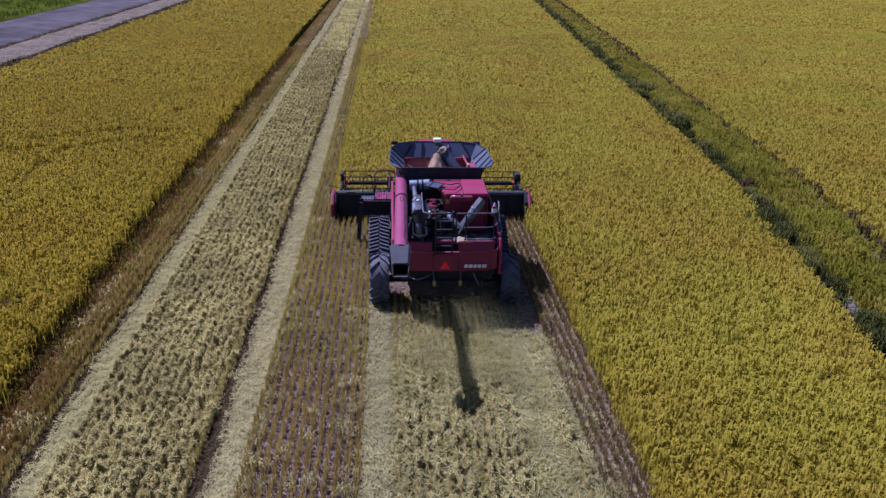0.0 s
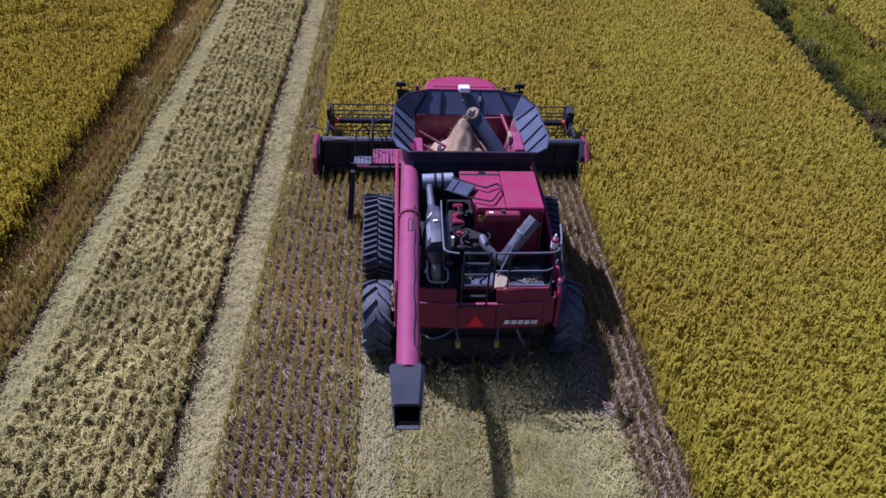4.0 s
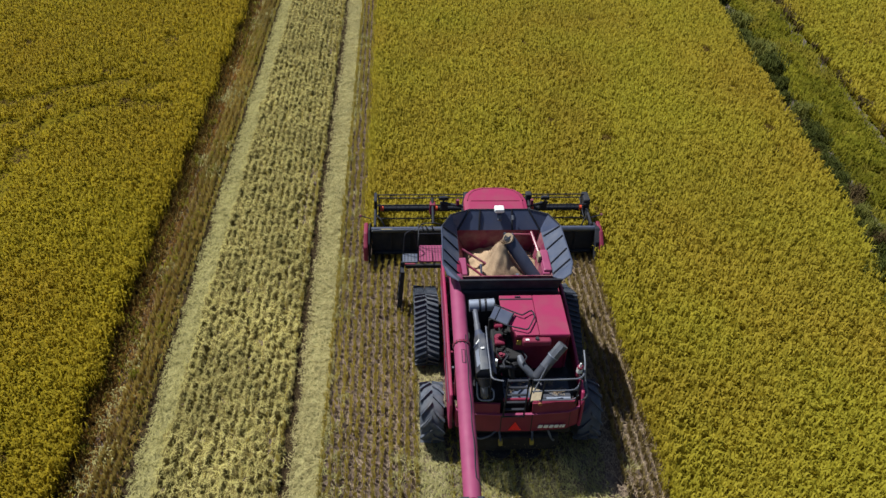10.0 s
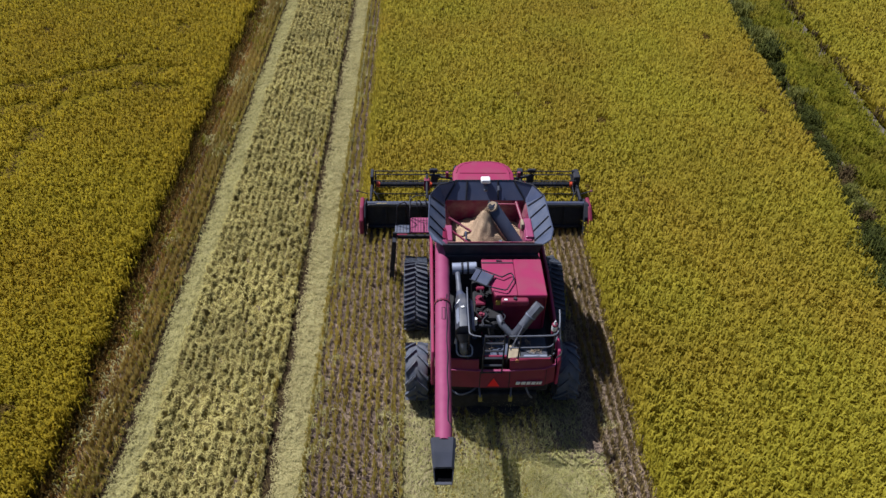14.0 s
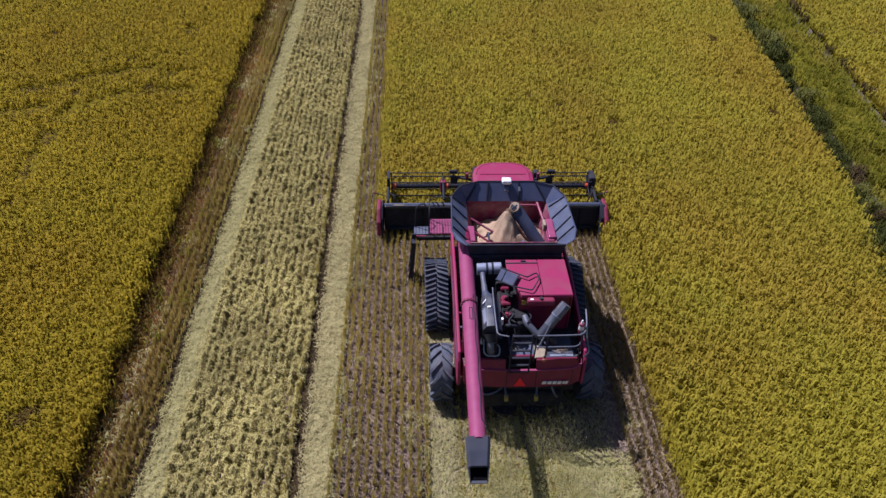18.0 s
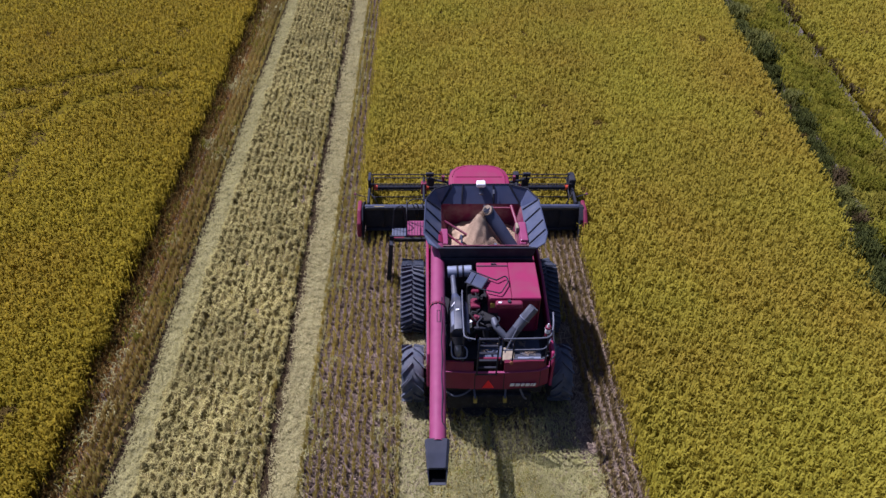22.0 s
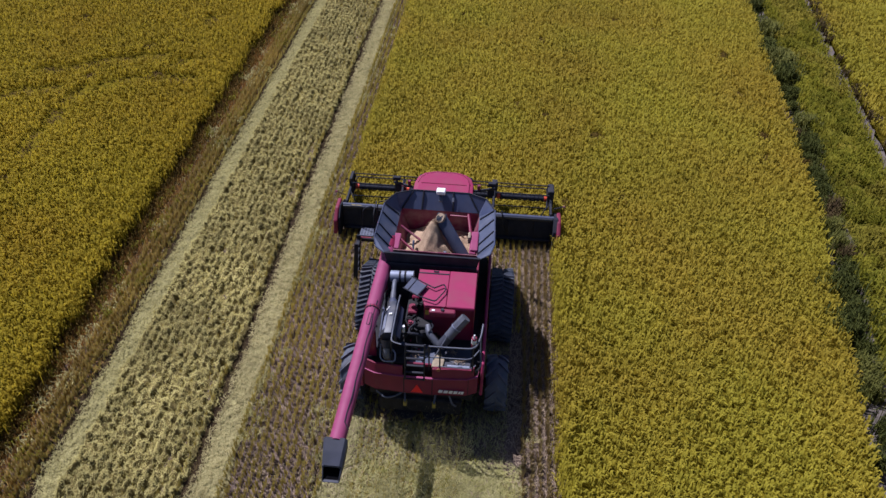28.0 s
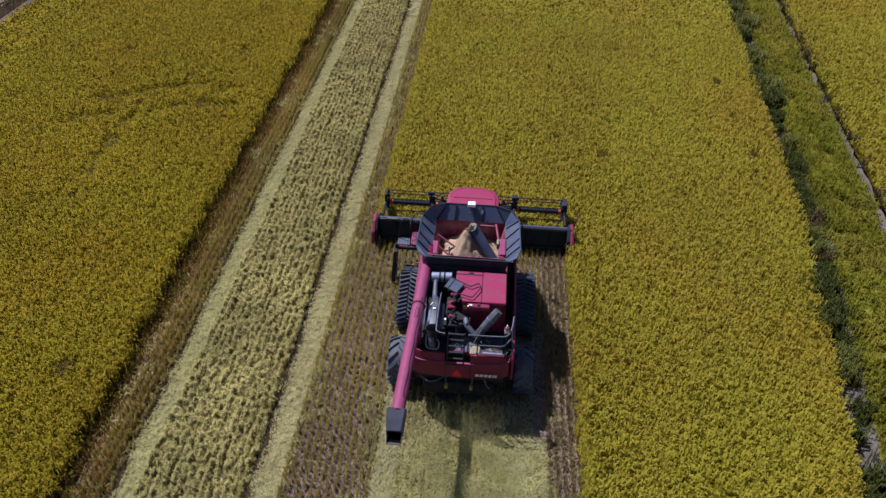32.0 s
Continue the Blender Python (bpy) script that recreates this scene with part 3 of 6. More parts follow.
# dark leafy clumps that line the ditch, each a plant of its own
def weed_clump(seed, radius, tall, mat):
    g = np.random.default_rng(seed)
    n = int(150 * radius)
    r = np.c_[g.normal(0, radius * 0.42, n), g.normal(0, radius * 0.5, n)]
    z = 0.12 * np.exp(-(r ** 2).sum(1) / radius ** 2)
    return blades("weed_clump", np.c_[r, z], mat, tall, 0.04, 0.36, 0.35, per=5, jitter=0.07, seed=seed + 1, tri=True, zvar=0.45)


clump_kinds = [(weed_clump(600 + k, r_, t_, m_), lab_) for k, (r_, t_, m_, lab_) in enumerate(((0.65, 0.75, REED, "dark green leafy weed clump beside the muddy ditch"), (0.5, 0.6, REED, "low dark green weed clump beside the muddy ditch"), (0.75, 0.85, RUSH, "tall grey-green rush clump in the ditch"), (0.45, 0.5, BROWNWEED, "withered brown weed clump at the ditch edge")))]
g_ = np.random.default_rng(610)
y_ = -11.0
used = set()
while y_ < 62:
    k_ = int(g_.choice(4, p=(0.4, 0.25, 0.25, 0.1)))
    off_ = g_.uniform(0.15, 0.85)
    m_ = pose(float(ditch(y_)) + off_, y_, 0.08 + 0.22 * off_, 0, 0, g_.uniform(0, 360)) @ Matrix.Scale(g_.uniform(0.55, 1.05), 4)
    ob, lab_ = clump_kinds[k_]
    if k_ in used:
        made = new("weed_clump", ob.data)
    else:
        made = ob
        used.add(k_)
    made.matrix_world = m_
    tagged(made, lab_, "weeds", "weed clumps along the ditch")
    y_ += g_.uniform(0.25, 1.1) * (1.0 if noise.noise((y_ * 0.21, 3.0, 1.0)) > -0.05 else 1.9)
p = strip(0.05, 1.3, -14, 60, 7, 61)
keep = np.array([noise.noise((a * 0.7, b * 0.7, 3.0)) for a, b in p]) > -0.1
tagged(blades("dark_reeds", np.c_[p, np.full(len(p), 0.15)][keep], REED, 0.5, 0.04, 0.3, 0.25, per=8, jitter=0.14, seed=62), "dark green reeds along the ditch", "weeds", kind="stuff")
p = strip(3.9, 4.4, -14, 60, 12, 161)
keep2 = np.array([noise.noise((a * 0.6, b * 0.6, 9.0)) for a, b in p]) > -0.1
tagged(blades("dark_reeds", np.c_[p, np.full(len(p), 0.3)][keep2], BROWNWEED, 0.5, 0.05, 0.25, 0.2, per=9, jitter=0.1, seed=162), "dark weeds along the mud line", "weeds", kind="stuff")
p = strip(0.1, 3.7, BACK, -14, 5, 165)
tagged(blades("green_weeds", np.c_[p, np.full(len(p), 0.4)], WEED, 0.45, 0.16, 0.35, 0.2, per=5, jitter=0.2, seed=166), "green weeds and grass on the ditch bank", "weeds", kind="stuff")
p = strip(3.3, 3.85, -14, 60, 9, 261)
p = p[np.array([noise.noise((a * 0.9, b * 0.9, 4.0)) for a, b in p]) > 0.02]
tagged(blades("green_weeds", np.c_[p, np.full(len(p), 0.28)], WEED, 0.3, 0.05, 0.3, 0.2, per=7, jitter=0.12, seed=262), "green weeds and grass hanging over the mud line", "weeds", kind="stuff")
p = strip(0.9, 3.4, -14, 50, 30, 63)
p = p[np.array([noise.noise((a * 1.5, b * 1.5, 12.0)) + 0.5 * noise.noise((a * 4.0, b * 4.0, 2.0)) for a, b in p]) > -0.16]
lush = np.array([noise.noise((a * 0.5, b * 0.35, 8.0)) for a, b in p])
for k_, (mat_, sel_) in enumerate(((WEED, lush > -0.12), (DRYWEED, lush <= -0.12))):
    tagged(blades("green_weeds", np.c_[p[sel_], np.full(int(sel_.sum()), 0.5)], mat_, 0.46, 0.05, 0.34, 0.4, per=9, jitter=0.10, seed=64 + k_, tri=False, zvar=0.4), "green weeds and grass on the ditch bank", "weeds", kind="stuff")
p = strip(0.0, 1.2, 60, 200, 6, 65)
p = p[np.array([noise.noise((a * 0.5, b * 0.5, 3.0)) for a, b in p]) > -0.1]
tagged(blades("dark_reeds", np.c_[p, np.full(len(p), 0.1)], REED, 0.8, 0.2, 0.4, 0.2, per=5, jitter=0.2, seed=66), "dark green reeds along the ditch", "weeds", kind="stuff")
p = strip(1.0, 3.6, 50, 200, 5, 67)
tagged(blades("green_weeds", np.c_[p, np.full(len(p), 0.45)], DRYWEED, 0.45, 0.18, 0.35, 0.2, per=5, jitter=0.2, seed=68), "green weeds and grass on the ditch bank", "weeds", kind="stuff")
p = strip(4.1, 4.5, 50, 200, 4, 167)
tagged(blades("dark_reeds", np.c_[p, np.full(len(p), 0.3)], BROWNWEED, 0.6, 0.18, 0.3, 0.2, per=5, jitter=0.2, seed=168), "dark weeds along the mud line", "weeds", kind="stuff")


# cut strips: straw mats, stubble rows, trampled tufts
def rows_of(x0, x1, y0, y1, step, seed, skip=0.04):
    g = np.random.default_rng(seed)
    xs = np.arange(math.ceil(x0 / ROW) * ROW, x1, ROW)
    ys = np.arange(y0, y1, step)
    X, Y = np.meshgrid(xs, ys)
    P = np.c_[X.ravel() + g.normal(0, 0.016, X.size), Y.ravel() + g.normal(0, step * 0.3, X.size)]
    return P[g.random(len(P)) > skip]


def stubble(name, label, x0, x1, y0, y1, mat, seed, height=0.27, step=0.10, per=8, width=0.03, spread=0.08):
    P = rows_of(x0, x1, y0, y1, step, seed)
    ob = blades(name, np.c_[P, np.zeros(len(P))], mat, height, width, spread, 0.0, per=per, jitter=0.03, seed=seed, zvar=0.35, tri=False)
    tagged(ob, label, "stubble", kind="stuff")


def edge(y, base, shift, seed):
    """A ragged strip edge along the field that moves over where the older ruts are deeper."""
    y = np.asarray(y, float)
    s = np.clip((-2 - y) / 4, 0, 1)
    rag = np.array([noise.noise((v * 0.8, seed, 0.5)) * 0.10 + noise.noise((v * 2.6, seed, 4.5)) * 0.08 for v in y.ravel()]).reshape(y.shape)
    return base + shift * s + rag


def straw(name, label, x0, x1, y0, y1, per_m2, seed, z=0.05, length=0.28, thick=0.007, mat=None, relief=None, turn=0.9, within=None, bare=0.0):
    g = np.random.default_rng(seed)
    P = scatter(g, x0, x1, y0, y1, per_m2)
    if within is not None:
        lo, hi = within(P[:, 1])
        P = P[(P[:, 0] > lo) & (P[:, 0] < hi)]
    if bare:
        P = P[(relief(P) > bare) | (g.random(len(P)) < 0.18)]
    n = len(P)
    az, L = g.normal(math.pi / 2, turn, n), length * g.uniform(0.4, 1.3, n)
    d = np.c_[np.cos(az), np.sin(az), g.normal(0, 0.18, n)] * L[:, None] / 2
    s = np.c_[-np.sin(az), np.cos(az), g.normal(0, 0.5, n)] * thick
    c = np.c_[P, z + np.abs(g.normal(0, 0.04, n))]
    if relief is not None:
        c[:, 2] += relief(P)
    v = np.stack([c - d - s, c - d + s, c + d + s, c + d - s], axis=1).reshape(-1, 3)
    v[:, 2] = np.maximum(v[:, 2], 0.012)
    ob = fast_mesh(name, v, np.arange(4 * n).reshape(-1, 4), mat or STRAW, 4)
    tagged(ob, label, "straw", kind="stuff")


def mat_strip(name, label, x0, x1, y0, y1, seed, z=0.03, ragged=0.12, within=None):
    g = np.random.default_rng(seed)
    ys = np.arange(y0, y1, 0.5)
    u = np.linspace(0, 1, max(3, int((x1 - x0) / 0.25)))
    lo = x0 + g.normal(0, ragged, len(ys))
    hi = x1 + g.normal(0, ragged, len(ys))
    if within is not None:
        lo, hi = within(ys)
        lo, hi = lo + 0.06, hi - 0.02
    X = lo[:, None] + (hi - lo)[:, None] * u[None]
    Z = z + np.abs(g.normal(0, 0.015, X.shape))
    Z[:, 0] = Z[:, -1] = 0.005
    v = np.c_[X.ravel(), np.repeat(ys, len(u)), Z.ravel()]
    i = (np.arange(len(ys) - 1)[:, None] * len(u) + np.arange(len(u) - 1)[None]).ravel()
    ob = fast_mesh(name, v, np.c_[i, i + 1, i + 1 + len(u), i + len(u)], STRAWMAT, 4)
    tagged(ob, label, "straw", kind="stuff")


FAR_Y = 260.0
pale = "pale flattened straw pressed by a wheel"
def heaped(P):
    """Low uneven heaps in the pressed straw."""
    return np.array([max(0.0, 0.03 + 0.09 * noise.noise((x * 4.2, y * 3.2, 1.0)) + 0.07 * noise.noise((x * 9.0, y * 7.0, 6.0))) for x, y in P])


def strip_a(y):
    return edge(y, -10.42, 0.12, 1.0), edge(y, -9.66, 0.04, 2.0)


def strip_b(y):
    return edge(y, -6.2, 0.08, 3.0), edge(y, -5.17, 0.0, 4.0)


for x0, x1, sd, inside_, mat_ in ((-10.6, -9.0, 71, strip_a, STRAW), (-6.3, -4.9, 72, strip_b, CREAM)):
    mat_strip("straw_strip", pale, x0, x1, BACK, FAR_Y, sd, 0.04, 0.06, inside_)
    for ya, yb, per_, len_, th_, turn_ in ((-16, 36, 520, 0.15, 0.0055, 1.1), (36, 120, 70, 0.35, 0.016, 0.9), (-50, -16, 70, 0.35, 0.016, 0.9)):
        straw("loose_straw", "loose pale straw on the cut strip", x0, x1, ya, yb, per_, sd + 10 + int(ya), 0.03, len_, th_, mat_, heaped, turn=turn_, within=inside_)


# tufted strip: matted straw pushed into knobbly mounds over the cut rows
def mounds(P):
    out = np.empty(len(P))
    for i, (x, y) in enumerate(P):
        w = 0.05 * noise.noise((x * 0.6, y * 0.35, 2.0)) + 0.05 * noise.noise((x * 2.0, y * 1.6, 8.0))
        rowed = math.cos(2 * math.pi * (x + w) / ROW)
        k = noise.noise((x * 5.4, y * 4.4, 5.0)) + 0.6 * noise.noise((x * 10.0, y * 8.5, 1.0)) + 0.35 * noise.noise((x * 1.7, y * 1.1, 9.0))
        thin = 0.11 * min(1.0, max(0.0, (x + 7.5) / 0.6)) * min(1.0, max(0.0, 0.55 + 2.0 * noise.noise((x * 0.3, y * 0.12, 3.0)))) if x < -6 else 0.0
        out[i] = max(0.0, 0.165 + 0.085 * rowed + 0.31 * k - thin - 0.015 * min(1.0, max(0.0, (-2 - y) / 4)))
    return np.minimum(out, 0.34)


def strip_m(y):
    return edge(y, -9.72, 0.04, 2.0), edge(y, -6.36, -0.08, 5.0)


gx, gy = np.arange(-9.85, -6.25, 0.065), np.arange(-36, 62, 0.07)
MX, MY = np.meshgrid(gx, gy)
MZ = mounds(np.c_[MX.ravel(), MY.ravel()]) - 0.03
lo_, hi_ = (np.repeat(v, len(gx)) for v in strip_m(gy))
MZ = np.where((MX.ravel() > lo_) & (MX.ravel() < hi_), MZ, -0.05)
MX = MX + np.random.default_rng(70).normal(0, 0.012, MX.shape)
mi = (np.arange(len(gy) - 1)[:, None] * len(gx) + np.arange(len(gx) - 1)[None]).ravel()
ob = fast_mesh("straw_mounds", np.c_[MX.ravel(), MY.ravel(), MZ], np.c_[mi, mi + 1, mi + 1 + len(gx), mi + len(gx)], MOUND, 4)
tagged(ob, "knobbly matted green straw over the cut rows", "straw", kind="stuff")
straw("loose_straw", "pale straw matted over the knobbly rows", -9.85, -6.25, -14.9, 30, 520, 73, -0.05, 0.15, 0.0066, KNOB, mounds, within=strip_m, bare=0.10)
straw("loose_straw", "pale straw matted over the knobbly rows", -9.85, -6.25, -36, -14.9, 90, 174, -0.04, 0.22, 0.014, KNOB, mounds, within=strip_m)
straw("loose_straw", "pale straw matted over the knobbly rows", -9.85, -6.25, 30, 61, 90, 173, -0.04, 0.22, 0.014, KNOB, mounds, within=strip_m)
for a_, b_ in ((BACK, -35.5), (60, FAR_Y)):
    mat_strip("straw_strip", "thin straw litter between tufted stubble rows", -9.2, -6.4, a_, b_, 73, 0.02)
# flat rut strips: dampness and the shade of the rut share one dark colour
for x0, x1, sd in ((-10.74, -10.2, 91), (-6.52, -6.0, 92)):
    ob = sheet("dark_soil_strip", np.linspace(x0, x1, 4), np.arange(BACK, FAR_Y, 1.0), 0.012, WETSHADE, 0.004, sd)
    tagged(ob, "damp wheel rut darkened with painted shade between straw strips", "rut", kind="structure")
    straw("loose_straw", "scattered straw fallen into the wheel rut", x0 - 0.05, x1 + 0.05, -14, 50, 120, sd + 100, 0.015, 0.2, 0.007, BROWNWEED)
P = scatter(np.random.default_rng(74), -9.85, -6.3, -14.5, 40, 34)
lo_, hi_ = strip_m(P[:, 1])
P = P[(P[:, 0] > lo_) & (P[:, 0] < hi_)]
hz = mounds(P)
P, hz = P[hz > 0.11], hz[hz > 0.11]
tagged(blades("straw_tufts", np.c_[P, hz - 0.05], KNOB, 0.07, 0.010, 0.12, 1.2, per=12, jitter=0.06, seed=75, tri=False), "pale green straw tufts lying over cut rows", "straw", kind="stuff")
stubble("stubble_rows", "green stubble rows between the straw tufts", -9.2, -6.4, -14, 50, STUB, 174, 0.23, 0.2, 6, 0.02)
stubble("stubble_rows", "taller stubble along the wheel rut", -6.66, -6.34, -14, 60, STUB, 175, 0.27, 0.11, 7)
P = scatter(np.random.default_rng(176), -12.0, -10.7, -14, 60, 7)
P = P[np.array([noise.noise((a * 1.2, b * 0.5, 5.5)) for a, b in P]) > -0.05]
tagged(blades("green_sprigs", np.c_[P, np.zeros(len(P))], WEED, 0.3, 0.03, 0.2, 0.2, per=7, jitter=0.08, seed=176, tri=False, zvar=0.4), "yellow-green regrowth in the brown stubble", "stubble", kind="stuff")
for a_, b_ in ((60, 180), (BACK, -36)):
    P = rows_of(-9.2, -6.45, a_, b_, 0.5, 76, 0.25)
    tagged(blades("straw_tufts", np.c_[P, np.full(len(P), 0.02)], KNOB, 0.24, 0.10, 0.28, 0.5, per=6, jitter=0.12, seed=77), "pale green straw tufts lying over cut rows", "straw", kind="stuff")
# brown stubble next to the standing crop
stubble("brown_stubble", "brown trampled stubble beside the standing crop", -12.25, -11.4, -12, 60, RUSSET, 78, 0.26, 0.12, width=0.03, spread=0.05)
stubble("stubble_rows", "brown stubble left at the rut edge", -11.5, -10.65, -12, -3, STUBBROWN, 178, 0.32, 0.09, 9, width=0.036, spread=0.06)
stubble("stubble_rows", "dry yellow-brown stubble left at the rut edge", -11.5, -10.65, -3, 60, STUBDRY, 177, 0.34, 0.09, 10, width=0.042, spread=0.07)
stubble("stubble_rows", "yellow-green stubble along the straw strip", -11.1, -10.55, -14, 60, STUB, 381, 0.26, 0.13, 7, 0.034, 0.1)
P = scatter(gen, -11.7, -10.8, -14, 50, 2.6)
P = P[np.array([noise.noise((a * 0.7, b * 0.35, 6.0)) for a, b in P]) > -0.05]
tagged(blades("straw_tufts", np.c_[P, np.full(len(P), 0.06)], STRAW, 0.2, 0.03, 0.3, 0.6, per=24, jitter=0.16, seed=179), "pale straw wads dropped on the brown stubble", "straw", kind="stuff")
straw("chaff_litter", "thin brown straw litter between stubble rows", -5.0, -2.4, -36, -14, 60, 288, 0.02, 0.26, 0.012, LITTER)
straw("chaff_litter", "thin brown straw litter between stubble rows", 3.0, 4.25, -36, -14, 60, 289, 0.02, 0.26, 0.012, LITTER)
straw("loose_straw", "dull straw litter at the crop edge", -11.9, -10.6, -14, -3, 60, 279, 0.06, mat=STRAW)
straw("loose_straw", "dull straw litter at the crop edge", -11.9, -10.6, -3, 50, 25, 280, 0.06, mat=STRAW)
straw("loose_straw", "brown straw litter at the crop edge", -12.3, -10.6, -14, 50, 90, 79, mat=RUSSET)
straw("loose_straw", "brown straw litter at the crop edge", -12.0, -10.6, -14, 50, 50, 379, mat=STUBBROWN)
# dark sheet paints the crop's shadow on to the soil at its foot
ob = sheet("dark_soil_strip", np.linspace(-12.4, -11.75, 5), np.arange(-60, 180, 1.0), 0.012, WETSHADE, 0.004, 382)
tagged(ob, "dark soil with the crop's painted shadow at its foot", "rut", kind="structure")
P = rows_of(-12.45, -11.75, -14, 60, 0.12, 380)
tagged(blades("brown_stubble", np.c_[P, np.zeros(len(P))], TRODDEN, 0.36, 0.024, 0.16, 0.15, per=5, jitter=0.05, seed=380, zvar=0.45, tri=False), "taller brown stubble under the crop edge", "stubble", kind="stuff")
# fresh stubble
lab = "yellow-green rice stubble in straight rows"
stubble("stubble_rows", lab, -5.3, CUT_L, -3, 70, STUB, 80, width=0.037)
stubble("stubble_rows", "dry brownish rice stubble in straight rows", -5.3, CUT_L, -14, -3, STUBDRY, 805, width=0.037)
stubble("stubble_rows", lab, CUT_L, -2.5, -3, 9.6, STUB, 81, width=0.037)
stubble("stubble_rows", "dry brownish rice stubble in straight rows", CUT_L, -2.5, -14, -3, STUBDRY, 815, width=0.037)
stubble("stubble_rows", lab, -2.5, 3.1, 4.3, 9.6, STUB, 82, width=0.037)
stubble("stubble_rows", lab, 3.1, 4.25, -3, 9.6, STUBDULL, 83, width=0.034)
stubble("stubble_rows", "dry brownish rice stubble in straight rows", 3.1, 4.25, -14, -3, STUBDULL, 835, width=0.032)
stubble("stubble_rows", lab, -1.8, 1.25, -12, 2.0, STUB, 84, 0.17)
stubble("stubble_rows", lab, -5.3, CUT_L, 70, 180, STUB, 85, 0.24, 0.5, 4, 0.06, 0.15)
stubble("stubble_rows", lab, -5.1, -2.5, MID_BACK, -14, STUBDRY, 185, 0.27, 0.16, 6, 0.045)
stubble("stubble_rows", lab, -5.1, -2.5, BACK, MID_BACK, STUB, 186, 0.24, 0.4, 4, 0.07, 0.15)
stubble("stubble_rows", lab, 3.1, 4.25, MID_BACK, -14, STUBDRY, 185, 0.27, 0.16, 6, 0.045)
stubble("stubble_rows", lab, 3.1, 4.25, BACK, MID_BACK, STUB, 186, 0.24, 0.4, 4, 0.07, 0.15)
stubble("stubble_rows", "brown trampled stubble beside the standing crop", -12.2, -10.7, MID_BACK, -12, STUBBROWN, 187, 0.25, 0.16, 6, 0.045)
stubble("stubble_rows", "brown trampled stubble beside the standing crop", -12.2, -10.7, BACK, MID_BACK, STUBBROWN, 287, 0.24, 0.4, 4, 0.07, 0.15)
stubble("stubble_rows", "brown trampled stubble beside the standing crop", -12.2, -10.6, 60, 180, STUBBROWN, 86, 0.22, 0.35, 5, 0.08, 0.15)
straw("chaff_litter", "thin brown straw litter between stubble rows", -5.0, 4.25, -14, 10.2, 140, 87, 0.02, 0.2, 0.006, LITTER)
straw("chaff_litter", "thin brown straw litter between stubble rows", -5.0, CUT_L, 10.2, 50, 90, 188, 0.02, 0.24, 0.008, LITTER)
# chopped straw thrown out behind the machine
mat_strip("spread_straw", "freshly chopped pale straw spread behind the harvester", -2.45, 3.0, BACK, -1.4, 88, 0.03, 0.25)
straw("chopped_straw", "freshly chopped pale straw spread behind the harvester", -2.5, 3.1, -15, -1.0, 420, 89, 0.05, 0.2, 0.007, CHOPPED)
straw("chopped_straw", "freshly chopped pale straw spread behind the harvester", -2.5, 3.1, -50, -15, 100, 189, 0.05, 0.3, 0.011, CHOPPED)
gx, gy = np.arange(-1.95, 3.05, 0.065), np.arange(-24, -1.2, 0.07)
MX, MY = np.meshgrid(gx, gy)


def windrow(P):
    """Knobbly chopped straw between the fresh wheel tracks, smoother towards them and under the tail."""
    x, y = P[:, 0], P[:, 1]
    k = np.clip((x + 1.95) / 0.4, 0, 1) * np.clip((3.05 - x) / 0.3, 0, 1)
    k *= 1.0 - 0.75 * np.exp(-((x - 1.95) / 0.55) ** 4)
    return mounds(P) * k * (0.35 + 0.65 * np.clip((-2.0 - y) / 4.0, 0, 1)) * 0.95


wp = np.c_[MX.ravel(), MY.ravel()]
wi = (np.arange(len(gy) - 1)[:, None] * len(gx) + np.arange(len(gx) - 1)[None]).ravel()
ob = fast_mesh("straw_mounds", np.c_[wp, windrow(wp) + 0.02], np.c_[wi, wi + 1, wi + 1 + len(gx), wi + len(gx)], MOUND, 4)
tagged(ob, "knobbly freshly chopped straw behind the harvester", "straw", kind="stuff")
straw("chopped_straw", "freshly chopped pale straw over the clumps", -1.95, 3.05, -15, -1.2, 300, 489, 0.0, 0.17, 0.008, CHOPPED, windrow)
P = scatter(np.random.default_rng(490), -1.9, 3.0, -14, -0.5, 30)
hz = windrow(P)
P, hz = P[hz > 0.09], hz[hz > 0.09]
tagged(blades("straw_tufts", np.c_[P, hz - 0.04], CHOPPED, 0.08, 0.015, 0.14, 1.1, per=9, jitter=0.06, seed=90, tri=False), "pale clumps of chopped straw behind the harvester", "straw", kind="stuff")

straw("loose_straw", "dull straw and chaff along the cut edge", 2.6, 4.25, -14, 9.5, 130, 420, 0.03, 0.24, 0.007, LITTER)
stubble("stubble_rows", lab, 3.0, 4.3, -12, 9.6, STUBDULL, 421, 0.2, 0.16, 5, 0.03, 0.14)
straw("chopped_straw", "freshly chopped pale straw spread behind the harvester", -2.5, 0.1, -1.0, 0.3, 380, 491, 0.04, 0.2, 0.007, CHOPPED)
ob = sheet("dark_soil_strip", np.linspace(-2.78, -2.56, 3), np.arange(-60, 1.0, 0.6), 0.014, WETSHADE, 0.004, 492)
tagged(ob, "dark narrow soil strip beside the fresh wheel track", "rut", kind="structure")
# bright flattened wheel tracks through the chopped straw
for x0, x1, sd in ((-2.62, -1.85, 401), (1.3, 2.6, 402)):
    straw("pressed_straw", "pale pressed straw in the fresh wheel track", x0, x1, -16, 4.1, 520 if x0 < 0 else 260, sd, 0.05, 0.2, 0.0055, PRESSED if x0 < 0 else CHOPPED, turn=0.6)
    straw("pressed_straw", "pale pressed straw in the fresh wheel track", x0, x1, -45, -16, 110, sd + 5, 0.07, 0.4, 0.012, PRESSED, turn=0.25)
g_ = np.random.default_rng(440)
